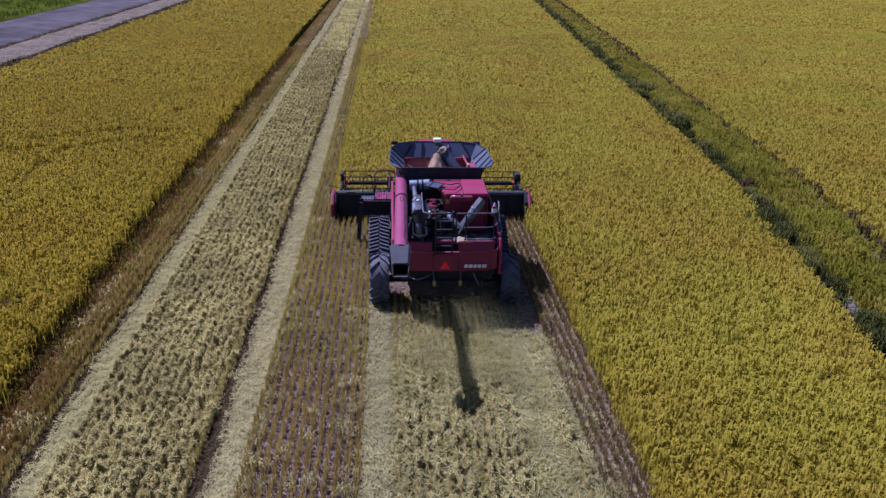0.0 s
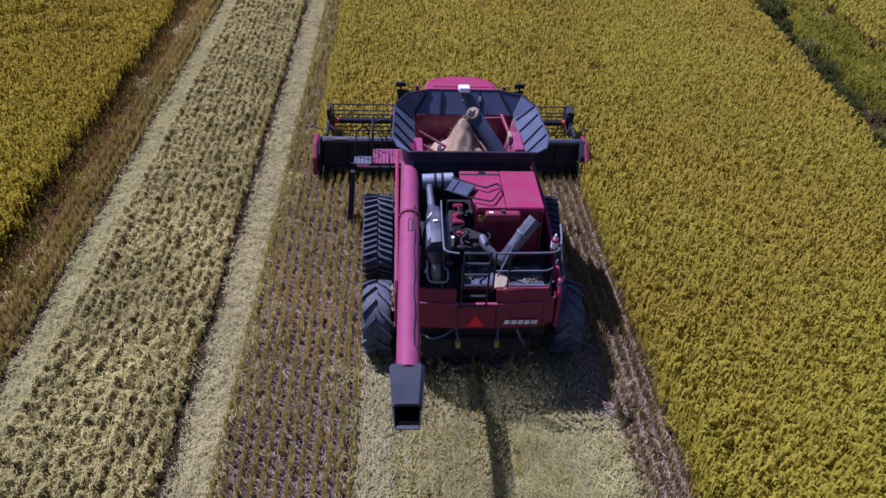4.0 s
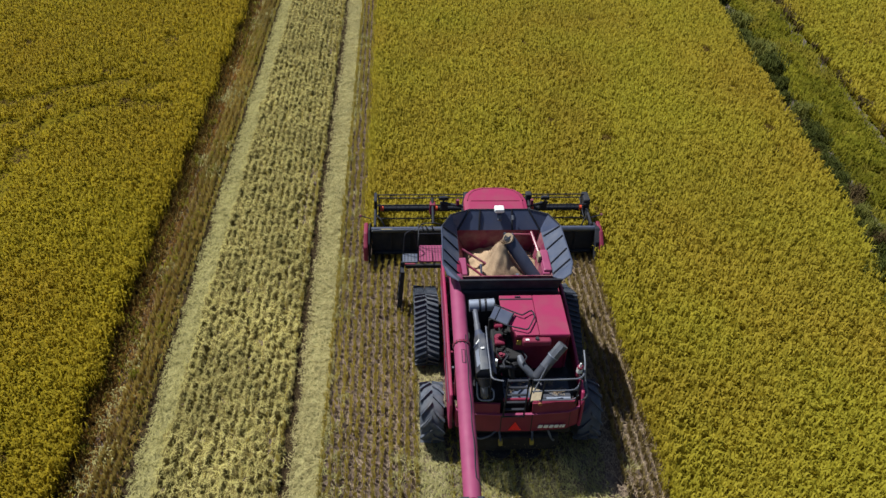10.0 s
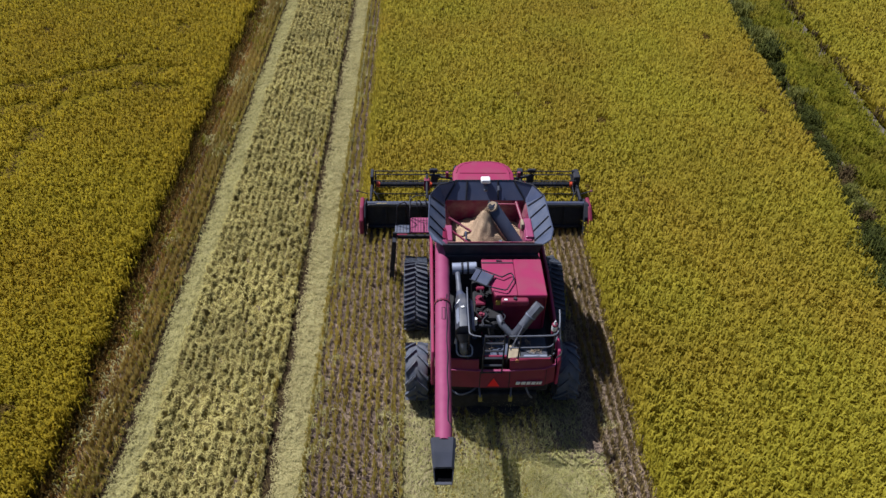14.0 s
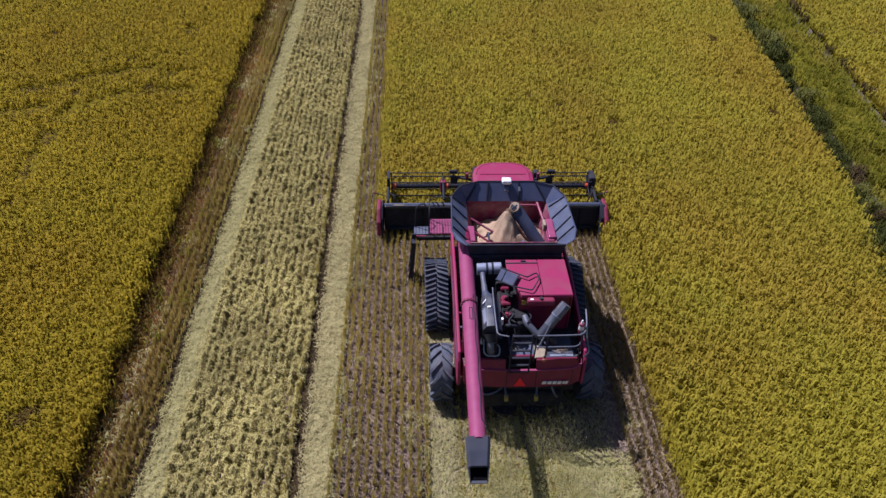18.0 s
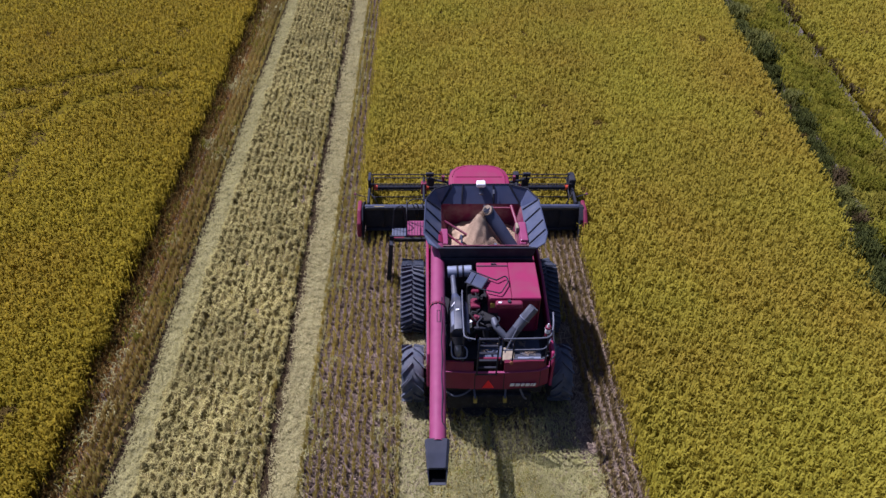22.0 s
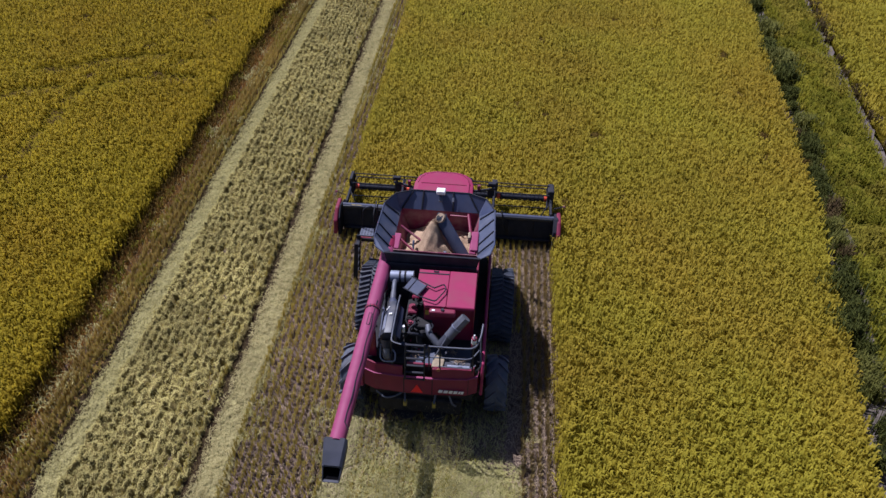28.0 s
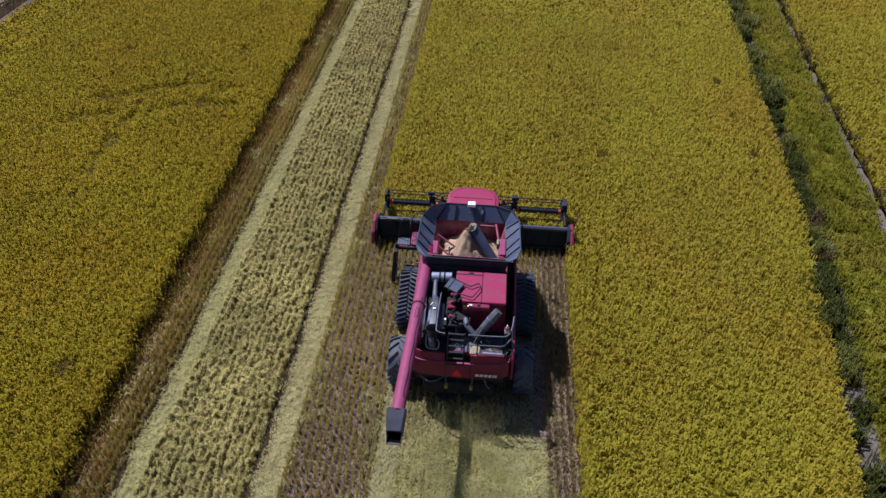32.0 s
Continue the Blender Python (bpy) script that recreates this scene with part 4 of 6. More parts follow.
for xa_, xb_, ya_, yb_, dens_ in ((-5.3, -4.75, -15, 30, 2.6), (-3.2, -2.55, -15, 0.5, 4.5), (-4.7, -3.2, -15, -4, 0.7), (2.9, 3.5, -15, 0, 4.0)):
    P = scatter(g_, xa_, xb_, ya_, yb_, dens_)
    tagged(blades("straw_tufts", np.c_[P, np.full(len(P), 0.05)], CHOPPED, 0.17, 0.016, 0.24, 0.6, per=36, jitter=0.11, seed=441 + int(dens_ * 10), tri=False), "pale straw wads spilled over the stubble rows", "straw", kind="stuff")
P = scatter(gen, -1.7, 1.7, -16, -0.6, 14)
P = P[np.array([noise.noise((a * 1.1, b * 0.8, 3.3)) for a, b in P]) > 0.12]
tagged(blades("chaff_clumps", np.c_[P, np.full(len(P), 0.05)], WEED, 0.12, 0.02, 0.2, 0.5, per=14, jitter=0.12, seed=410, tri=False), "greenish chaff clumps in the chopped straw", "straw", kind="stuff")

# clods, dry tufts and grass along the road
g_ = np.random.default_rng(700)
for xa_, xb_, dens_, mat_, tall_, lab_ in ((-40.95, -40.2, 9.0, BROWNWEED, 0.14, "dark withered tufts along the drain"), (-36.0, -34.8, 8.0, BROWNWEED, 0.18, "dark withered tufts along the furrow"), (-40.2, -36.0, 2.5, LITTER, 0.07, "short dry grass on the earth bank"), (-75.0, -50.6, 2.2, VERDANT, 0.4, "green grass tufts beyond the gravel road")):
    P = scatter(g_, xa_, xb_, 18, 190, dens_)
    P = P[np.array([noise.noise((a * 0.5, b * 0.3, 2.2)) for a, b in P]) > -0.15]
    tagged(blades("roadside_tufts", np.c_[P, np.full(len(P), 0.06)], mat_, tall_, 0.10, 0.22, 0.2, per=4, jitter=0.2, seed=int(dens_ * 10) + 700, tri=False), lab_, "grass", kind="stuff")

# dark drain between road and bank
ob = sheet("roadside_drain", np.linspace(-40.95, -40.15, 4), np.arange(-300, 600, 6.0), 0.03, WETSHADE, 0.01, 191)
tagged(ob, "dark narrow drain beside the gravel road", "drain", kind="structure")
ob = sheet("roadside_drain", np.linspace(-36.1, -34.6, 4), np.arange(-300, 600, 6.0), 0.03, WETSHADE, 0.01, 192)
tagged(ob, "dark furrow between crop and earth bank", "drain", kind="structure")

# the combine harvester -------------------------------------------------------
combine = new("combine_harvester")
tagged(combine, "large red combine harvester with black tank extensions cutting rice", "combine harvester")


def mirror_x(make):
    for s in (-1, 1):
        make(s)


# chassis
bm = box((-1.25, 0.9, 0.75), (1.25, 6.9, 2.45), 0.05)
box((-0.75, 1.0, 0.55), (0.75, 5.5, 0.8), 0.03, 1, bm)
chassis = part("chassis", bm, DARK, combine, "black greasy chassis between the wheels")
part("rear_axle", rod((-1.95, 1.44, 0.83), (1.95, 1.44, 0.83), 0.13, seg=14), DARK, combine)
part("front_axle", rod((-2.0, 5.3, 0.95), (2.0, 5.3, 0.95), 0.2, seg=14), DARK, combine)


# side shields
def side_panel(s):
    out = [(0.35, 1.45), (0.9, 1.3), (2.7, 1.35), (3.2, 1.75), (5.0, 1.8), (5.6, 2.1), (5.6, 3.0), (3.4, 3.05), (0.5, 2.65), (0.35, 2.4)]
    p = part("side_panel", prism(out, 'x', s * 1.70, s * 1.79, 0.03), SUNLITRED, combine, "red painted sheet metal side panel")
    part("panel_seam", box((s * 1.795 - 0.006, 2.2, 1.5), (s * 1.795 + 0.006, 2.23, 2.85)), BLACK, p)
    part("panel_stripe", box((s * 1.796 - 0.006, 0.6, 2.2), (s * 1.796 + 0.006, 5.2, 2.26)), GREY, p)


mirror_x(side_panel)

# dark filler boxes stand for the shade in the gaps behind the side panels
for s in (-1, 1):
    part("side_gap_shade", box((s * 1.44 - 0.02 * s, 0.7, 2.2), (s * 1.695, 5.5, 2.4)), DARK, combine)

# upper body beside the tank, down to the side panels
part("tank_wall", box((-1.42, 3.15, 2.4), (-1.36, 6.3, 3.78), 0.01), RED, combine)
part("tank_wall", box((1.36, 3.15, 2.4), (1.42, 6.3, 3.78), 0.01), RED, combine)
part("tank_wall", box((-1.36, 3.15, 2.4), (1.36, 3.21, 3.9), 0.01), BLACK, combine, "black rear wall of the grain tank")
part("tank_wall", box((-1.36, 6.13, 2.4), (1.36, 6.19, 3.76), 0.01), INRED, combine)
part("tank_floor", box((-1.36, 3.21, 2.42), (1.36, 6.24, 2.5)), INRED, combine)
bm = plate([(-1.34, 3.9, 3.8), (1.34, 3.9, 3.8), (1.2, 3.9, 2.5), (-1.2, 3.9, 2.5)], 0.03)
part("tank_wall", bm, INRED, combine)
for s in (-1, 1):
    part("tank_wall", plate([(s * 1.33, 3.92, 3.78), (s * 1.33, 6.2, 3.78), (s * 0.95, 6.2, 2.5), (s * 0.95, 3.92, 2.5)], 0.03), INRED, combine, "dusty dark red inner tank wall")

# tank extension: flared black panels
T = {}
for s in (-1, 1):
    T[s] = dict(f=(s * 0.92, 6.42, 4.33), c=(s * 1.80, 5.66, 4.26), m=(s * 1.50, 6.17, 4.32), r=(s * 1.85, 3.9, 4.26), q=(s * 1.73, 3.45, 4.24), b=(s * 1.44, 3.22, 4.22),
                F=(s * 1.29, 6.08, 3.79), R=(s * 1.32, 3.92, 3.74), FF=(s * 1.31, 5.9, 3.79))
front = part("tank_extension", plate([T[-1]['f'], T[1]['f'], T[1]['F'], T[-1]['F']], 0.025), EXT, combine, "dark grey front panel of the tank extension")
for x in (-0.62, 0.42):
    part("rib", pipe([(x * 0.95, 6.38, 4.33), (x, 6.06, 3.8)], 0.03, 6), BLACK, front)
for s in (-1, 1):
    a = T[s]
    part("rib", pipe([(a['f'][0], a['f'][1] - 0.03, a['f'][2]), (a['F'][0], a['F'][1] - 0.03, a['F'][2])], 0.03, 6), BLACK, front)
    bm = plate([a['f'], a['m'], a['F']], 0.02)
    plate([a['m'], a['c'], a['FF'], a['F']], 0.02, bm)
    part("tank_extension", bm, EXT, combine, "dark corner sheet of the tank extension")
    bm = plate([a['c'], a['r'], a['R'], a['FF']], 0.025)
    plate([a['r'], a['q'], a['b'], a['R']], 0.025, bm)
    flap = part("tank_flap", bm, FLAP, combine, "grey-blue side flap of the tank extension with dark ribs")
    C, R_, FF, RR = (Vector(a[k]) for k in ('c', 'r', 'FF', 'R'))
    for u, v in ((0.02, 0.1), (0.28, 0.42), (0.62, 0.76), (0.9, 0.98)):
        p0, p1 = C.lerp(R_, u) * 0.97 + FF.lerp(RR, u) * 0.03, FF.lerp(RR, v) * 0.93 + C.lerp(R_, v) * 0.07
        up = Vector((-s * 0.02, 0, 0.03))
        part("rib", pipe([p0 + up, p1 + up], 0.022, 5), BLACK, flap)
    part("rim", pipe([a['c'], a['r'], a['q'], a['b']], 0.022, 6), GREY, flap)
bm = plate([T[-1]['b'], T[1]['b'], (1.34, 3.25, 3.8), (-1.34, 3.25, 3.8)], 0.03)
rear_ext = part("tank_extension", bm, BLACK, combine, "black rear sheet of the tank extension")
part("rim", pipe([T[-1]['b'], T[1]['b']], 0.04, 8), BLACK, rear_ext)
part("rim", pipe([T[-1]['c'], T[-1]['m'], T[-1]['f'], T[1]['f'], T[1]['m'], T[1]['c']], 0.025, 6), BLACK, front)

# inside the tank: braces, bubble-up auger
for s, xs in ((-1, -1.22), (1, 1.18)):
    part("tank_brace", box((xs - 0.1, 3.98, 3.3), (xs + 0.1, 4.75, 3.8), 0.02), PINK, combine, "red folded bracket on the tank wall")
part("tank_brace", pipe([(-1.2, 5.2, 3.75), (-0.45, 4.75, 3.5), (-0.3, 4.1, 3.45)], 0.035), INRED, combine)
part("tank_brace", pipe([(-1.2, 4.6, 3.75), (-0.5, 4.0, 3.55)], 0.035), RED, combine)
part("tank_brace", pipe([(0.95, 5.75, 3.95), (1.15, 4.5, 3.7), (1.2, 3.95, 3.7)], 0.05), RED, combine, "red support arm of the tank auger")
part("tank_brace", pipe([(0.35, 5.85, 3.8), (0.98, 5.7, 3.9)], 0.03), RED, combine)
part("tank_brace", pipe([(0.55, 3.95, 3.6), (1.2, 3.98, 3.62)], 0.05), RED, combine)
part("level_sensor", rod((0.33, 4.02, 3.45), (0.33, 4.02, 3.75), 0.05, seg=10), STEEL, combine)
part("level_sensor", pipe(curved([(-0.72, 4.6, 3.5), (-0.7, 4.45, 3.8), (-0.68, 4.1, 3.5)]), 0.035, 6), GREY, combine)
aug = part("tank_auger", rod((0.98, 4.2, 3.3), (0.10, 4.95, 4.36), 0.2, seg=20), GREY, combine, "dark grey bubble-up auger tube rising in the tank")
part("tube_end", rod((0.115, 4.94, 4.34), (0.085, 4.965, 4.375), 0.212, seg=20), GREY, aug, "worn rim of the auger mouth")
part("tube_mouth", rod((0.12, 4.86, 4.40), (0.085, 4.83, 4.45), 0.17, 0.16, seg=20), LITTER, aug, "dusty worn auger mouth")
# dark disc on the closed end paints the shade inside the mouth
part("mouth_shade", rod((0.086, 4.831, 4.448), (0.083, 4.828, 4.456), 0.12, seg=20), DARK, aug)
part("auger_tip", rod((0.1, 5.0, 4.35), (0.0, 5.08, 4.45), 0.05, seg=10), STEEL, aug)
part("cover_box", box((1.10, 4.05, 3.45), (1.34, 5.0, 3.88), 0.04, 2), PINK, combine, "red gearbox cover with a worn pale patch")
part("worn_patch", box((1.0, 4.55, 3.7), (1.09, 4.85, 3.96), 0.03, 2), DUSTY, combine, "worn pale flap on the cover")

# grain heap
bm = bmesh.new()
gx, gy = 52, 44
vs = []
for j in range(gy + 1):
    for i in range(gx + 1):
        x, y = -1.12 + 2.3 * i / gx, 3.97 + 2.15 * j / gy
        d = math.hypot((x + 0.14) * (1.0 if x > -0.14 else 1.35), (y - 4.72) * 0.85)
        z = 3.62 - 0.44 * d + 0.70 * math.exp(-d * d / 0.22) + 0.10 * noise.noise((x * 2.2 + 3, y * 2.2, 1)) + 0.09 * noise.noise((x * 4.5, y * 4.5, 0)) + 0.035 * noise.noise((x * 8.5, y * 8.5, 7)) + 0.02 * noise.noise((x * 14, y * 14, 3))
        vs.append(bm.verts.new((x, y, max(2.75, z))))
for j in range(gy):
    for i in range(gx):
        k = j * (gx + 1) + i
        bm.faces.new((vs[k], vs[k + 1], vs[k + gx + 2], vs[k + gx + 1]))
heap = part("grain_pile", bm, GRAIN, None, smooth=80)
tagged(heap, "heap of golden brown rice grain in the open tank", "grain", kind="stuff")

# white receiver on the front of the tank
gps = part("receiver", box((-0.16, 6.16, 4.36), (0.14, 6.42, 4.5), 0.04, 2), WHITE, combine, "white satellite receiver on the tank edge")
part("receiver_bracket", box((-0.06, 6.2, 4.2), (0.04, 6.3, 4.37), 0.01), GREY, gps)
part("work_light", rod((0.0, 6.1, 4.15), (0.0, 6.22, 4.22), 0.07, seg=12), STEEL, combine)
part("work_light", rod((0.42, 6.12, 4.15), (0.42, 6.22, 4.25), 0.05, seg=12), STEEL, combine)

# cab
bm = prism([(7.0, 2.0), (8.5, 2.0), (8.75, 2.6), (8.3, 3.72), (7.0, 3.72)], 'x', -0.95, 0.95, 0.06)
cab = part("cab", bm, BLACK, combine, "dark glazed driver's cab")
roof_pts = [(-1.02, 6.6), (1.02, 6.6), (1.02, 7.45), (0.93, 7.8), (0.72, 8.05), (0.38, 8.18), (-0.38, 8.18), (-0.72, 8.05), (-0.93, 7.8), (-1.02, 7.45)]
roof = part("cab_roof", prism(roof_pts, 'z', 3.74, 3.98, 0.07), SUNLITRED, combine, "pinkish red rounded cab roof", smooth=40)
inner = [(x * 0.86, 6.62 + (y - 6.62) * 0.9) for x, y in roof_pts]
part("roof_panel", prism(inner, 'z', 3.97, 4.02, 0.02), SUNLITRED, roof)
part("roof_rib", box((-0.78, 7.3, 4.01), (0.78, 7.34, 4.035), 0.008), RED, roof)
part("roof_edge", pipe([(x * 0.87, 6.62 + (y - 6.62) * 0.91, 4.0) for x, y in roof_pts[2:]], 0.018, 6), RED, roof)
for s in (-1, 1):
    arm = part("mirror_arm", pipe([(s * 0.95, 7.3, 3.8), (s * 1.75, 7.55, 3.8)], 0.045, 8), BLACK, combine, "black arm with mirror, lamp and beacon")
    part("mirror", box((s * 1.62 - 0.12, 7.5, 3.5), (s * 1.62 + 0.12, 7.62, 3.8), 0.03), BLACK, arm)
    part("work_light", box((s * 1.65 - 0.14, 7.46, 3.92), (s * 1.65 + 0.14, 7.58, 4.06), 0.04, 2), BLACK, arm)
    part("lamp_post", rod((s * 1.65, 7.52, 3.8), (s * 1.65, 7.52, 3.94), 0.025, seg=8), BLACK, arm)
    part("beacon", rod((s * 1.2, 7.38, 3.84), (s * 1.2, 7.38, 4.02), 0.055, seg=12), INRED, arm, "dark red beacon lamp")

# feeder house down to the header
part("feeder_house", prism([(6.8, 0.9), (9.3, 0.3), (9.3, 1.05), (7.0, 2.0)], 'x', -0.75, 0.75, 0.04), BLACK, combine, "black feeder house between cab and header")

# header ----------------------------------------------------------------------
HL, HR, HY = -4.1, 4.1, 9.45
header = part("header", prism([(9.38, 0.30), (9.50, 0.26), (9.62, 1.22), (9.48, 1.27)], 'x', HL, HR, 0.02), BLACK, combine, "black back wall of the wide grain header")
part("top_beam", rod((HL, 9.52, 1.22), (HR, 9.52, 1.22), 0.09, seg=12), GREY, header)
part("beam_cap", box((HL, 9.40, 1.12), (HR, 9.66, 1.26), 0.05, 2), GLOSS, header, "glossy black rounded top beam of the header")
part("lower_lip", box((HL + 0.05, 9.26, 0.24), (HR - 0.05, 9.40, 0.36), 0.03), BLACK, header, "black lip under the header wall")
for x in (-3.4, -2.7, -1.4, 1.4, 2.4, 3.4):
    part("stiffener", prism([(9.40, 1.15), (9.30, 0.4), (9.40, 0.36), (9.46, 1.15)], 'x', x - 0.03, x + 0.03, 0.01), BLACK, header)
for k, x in enumerate((-2.3, -2.15, -1.95, 2.05)):
    part("hose", pipe(curved([(x, 9.62, 1.28), (x + 0.05, 9.4, 1.42 + 0.04 * k), (x + 0.1, 9.24, 1.1), (x + 0.25, 9.26, 0.7)]), 0.022, 6), DARK, header)
part("hose", pipe(curved([(HL + 0.3, 9.38, 1.3), (-3.0, 9.36, 1.31), (-2.0, 9.38, 1.34), (-1.0, 9.36, 1.3)]), 0.024, 6), STEEL, header)
part("caution_label", box((-3.75, 9.43, 1.24), (-3.35, 9.47, 1.29), 0.008), YELLOW, header, "small yellow label strip")
part("table", plate([(HL, 9.3, 0.25), (HR, 9.3, 0.25), (HR, 10.55, 0.14), (HL, 10.55, 0.14)], 0.03), BLACK, header)
part("cross_auger", rod((HL + 0.1, 9.9, 0.52), (HR - 0.1, 9.9, 0.52), 0.2, seg=16), BLACK, header, "black cross auger tube")
part("flighting", pipe([(HL + 0.15 + 7.9 * k / 260, 9.9 + 0.27 * math.cos(k * 0.62), 0.52 + 0.27 * math.sin(k * 0.62)) for k in range(261)], 0.02, 4), STEEL, header)
part("cutter_bar", box((HL, 10.5, 0.1), (HR, 10.62, 0.16), 0.01), STEEL, header)
for k in range(55):
    x = HL + 0.08 + k * 0.15
    if k == 0:
        tooth = part("knife_guard", prism([(x - 0.03, 10.6), (x + 0.03, 10.6), (x, 10.72)], 'z', 0.1, 0.15), STEEL, header)
    else:
        o = new("knife_guard", tooth.data)
        o.parent, o.location = header, (k * 0.15, 0, 0)
for s in (-1, 1):
    x = s * 4.12
    sh = part("end_shield", prism([(8.75, 0.3), (9.0, 0.95), (9.4, 1.3), (10.0, 1.1), (10.9, 0.55), (11.3, 0.2), (10.2, 0.12), (9.0, 0.14)], 'x', x - 0.03, x + 0.12 * s + 0.03, 0.02), BLACK, header, "black end sheet of the header")
    part("red_cover", prism([(8.72, 0.35), (8.85, 0.9), (9.3, 1.24), (9.95, 1.24), (9.7, 0.8), (9.3, 0.4)], 'x', x + s * 0.1, x + s * 0.26, 0.05), RED, header, "red rounded end cover of the header")
    part("marker_arm", pipe([(x, 10.2, 1.2), (x + s * 0.38, 10.25, 1.3)], 0.02, 6), BLACK, header)
    part("marker_lamp", box((x + s * 0.34, 10.2, 1.25), (x + s * 0.44, 10.29, 1.35), 0.03), INRED, header, "dark red marker reflector")
    # reel support arm
    part("reel_arm", prism([(9.5, 1.2), (9.6, 1.38), (10.9, 1.42), (11.2, 1.2), (10.8, 1.15)], 'x', s * 3.93, s * 4.02, 0.02), BLACK, header)
    part("drive_cover", box((s * 3.9 - 0.06, 10.55, 1.0), (s * 3.9 + 0.14 * s + 0.06, 11.15, 1.75), 0.06, 2), BLACK, header, "black chain cover at the reel end")
    part("hose", pipe(curved([(s * 3.6, 9.6, 1.25), (s * 3.75, 9.75, 1.5), (s * 3.92, 10.2, 1.35), (s * 3.95, 10.6, 1.3)]), 0.025, 6), DARK, header)
RY, RZ, RR_ = 10.77, 1.27, 0.52
part("reel_tube", rod((-3.85, RY, RZ), (3.85, RY, RZ), 0.1, seg=16), BLACK, header, "black central reel tube")
for x in (-3.74, -1.72, 1.92, 3.8):
    part("reel_band", rod((x - 0.07, RY, RZ), (x + 0.07, RY, RZ), 0.112, seg=16), ORANGE, header, "orange band on the reel tube")
for x in (-3.85, -1.85, 0.0, 1.75, 3.85):
    for k in range(6):
        a = math.radians(60 * k + 12)
        part("reel_spoke", pipe([(x, RY, RZ), (x, RY + RR_ * math.cos(a), RZ + RR_ * math.sin(a))], 0.022, 5), BLACK, header)
tine_mesh = None
for k in range(6):
    a = math.radians(60 * k + 12)
    by, bz = RY + RR_ * math.cos(a), RZ + RR_ * math.sin(a)
    part("reel_bar", pipe([(-3.9, by, bz), (3.9, by, bz)], 0.022, 6), BLACK, header)
    for j in range(48):
        if tine_mesh is None:
            tine_mesh = part("reel_tine", rod((0, 0, 0), (0, 0.03, -0.24), 0.008, 0.004, 4), BLACK, header)
            o = tine_mesh
        else:
            o = new("reel_tine", tine_mesh.data)
            o.parent = header
        o.location = (-3.84 + j * 0.163, by, bz)
for s, x in ((-1, -1.85), (1, 1.75)):
    b_ = part("reel_cylinder", rod((x, 9.7, 1.35), (x, 10.7, 1.75), 0.05, seg=10), BLACK, header)
    part("reel_motor", box((x - 0.11, 10.36 if s < 0 else 10.62, 1.2 if s < 0 else 1.35), (x + 0.11, 10.62 if s < 0 else 10.9, 1.7 if s < 0 else 1.95), 0.04, 2), RED if s < 0 else BLACK, header)

# left platform, ladder, rails
plat = part("platform", box((-2.45, 7.0, 1.74), (-1.5, 7.85, 1.8), 0.01), PINK, combine, "red perforated steel cab platform")
hole = None
for i in range(9):
    for j in range(8):
        x, y = -2.38 + i * 0.1, 7.06 + j * 0.1
        if hole is None:
            hole = part("plate_hole", rod((x, y, 1.798), (x, y, 1.805), 0.028, seg=6), DARK, plat)
        else:
            o = new("plate_hole", hole.data)
            o.parent, o.location = plat, (i * 0.1, j * 0.1, 0)
step = part("swing_step", box((-2.98, 6.98, 1.74), (-2.48, 7.42, 1.79), 0.01), FLAP, combine, "grey perforated swing step beside the platform")
for i in range(4):
    for j in range(4):
        o = new("plate_hole", hole.data)
        o.parent, o.location = step, (-0.53 + i * 0.11, 0.0 + j * 0.1, -0.008)
part("step_lamp", box((-3.0, 6.9, 1.66), (-2.55, 6.96, 1.76), 0.01), RED, combine, "red reflector under the step")
lad = part("access_ladder", plate([(-2.91, 6.9, 1.85), (-3.05, 6.9, 1.85), (-3.2, 7.02, 0.1), (-3.04, 7.02, 0.1)], 0.05), BLACK, combine, "black access ladder hanging beside the track")
part("ladder_rail", plate([(-2.91, 6.4, 1.85), (-3.05, 6.4, 1.85), (-3.2, 6.45, 0.1), (-3.04, 6.45, 0.1)], 0.05), BLACK, lad)
for k in range(5):
    f_ = (k + 0.6) / 5.2
    part("ladder_step", box((-2.98 - 0.14 * f_ - 0.06, 6.4, 1.85 - 1.73 * f_ - 0.015), (-2.98 - 0.14 * f_ + 0.06, 7.0, 1.85 - 1.73 * f_ + 0.015)), BLACK, lad)
part("platform_rail", pipe(curved([(-2.45, 7.85, 1.78), (-2.45, 7.85, 2.75), (-1.6, 7.85, 2.75), (-1.6, 7.85, 1.78)]), 0.02, 6), BLACK, combine, "black platform hand rail")
part("platform_rail", pipe(curved([(-2.45, 7.05, 1.78), (-2.45, 7.05, 2.75), (-2.45, 7.8, 2.75)]), 0.02, 6), BLACK, combine)
part("platform_rail", pipe([(-2.45, 7.85, 2.3), (-1.6, 7.85, 2.3)], 0.016, 6), BLACK, combine)
part("platform_rail", pipe(curved([(-2.95, 7.4, 1.78), (-2.9, 7.5, 2.6), (-2.6, 7.7, 2.6), (-2.5, 7.8, 1.78)]), 0.02, 6), BLACK, combine)
part("platform_beam", box((-2.9, 6.86, 1.6), (-1.5, 6.96, 1.74), 0.01), DARK, combine)


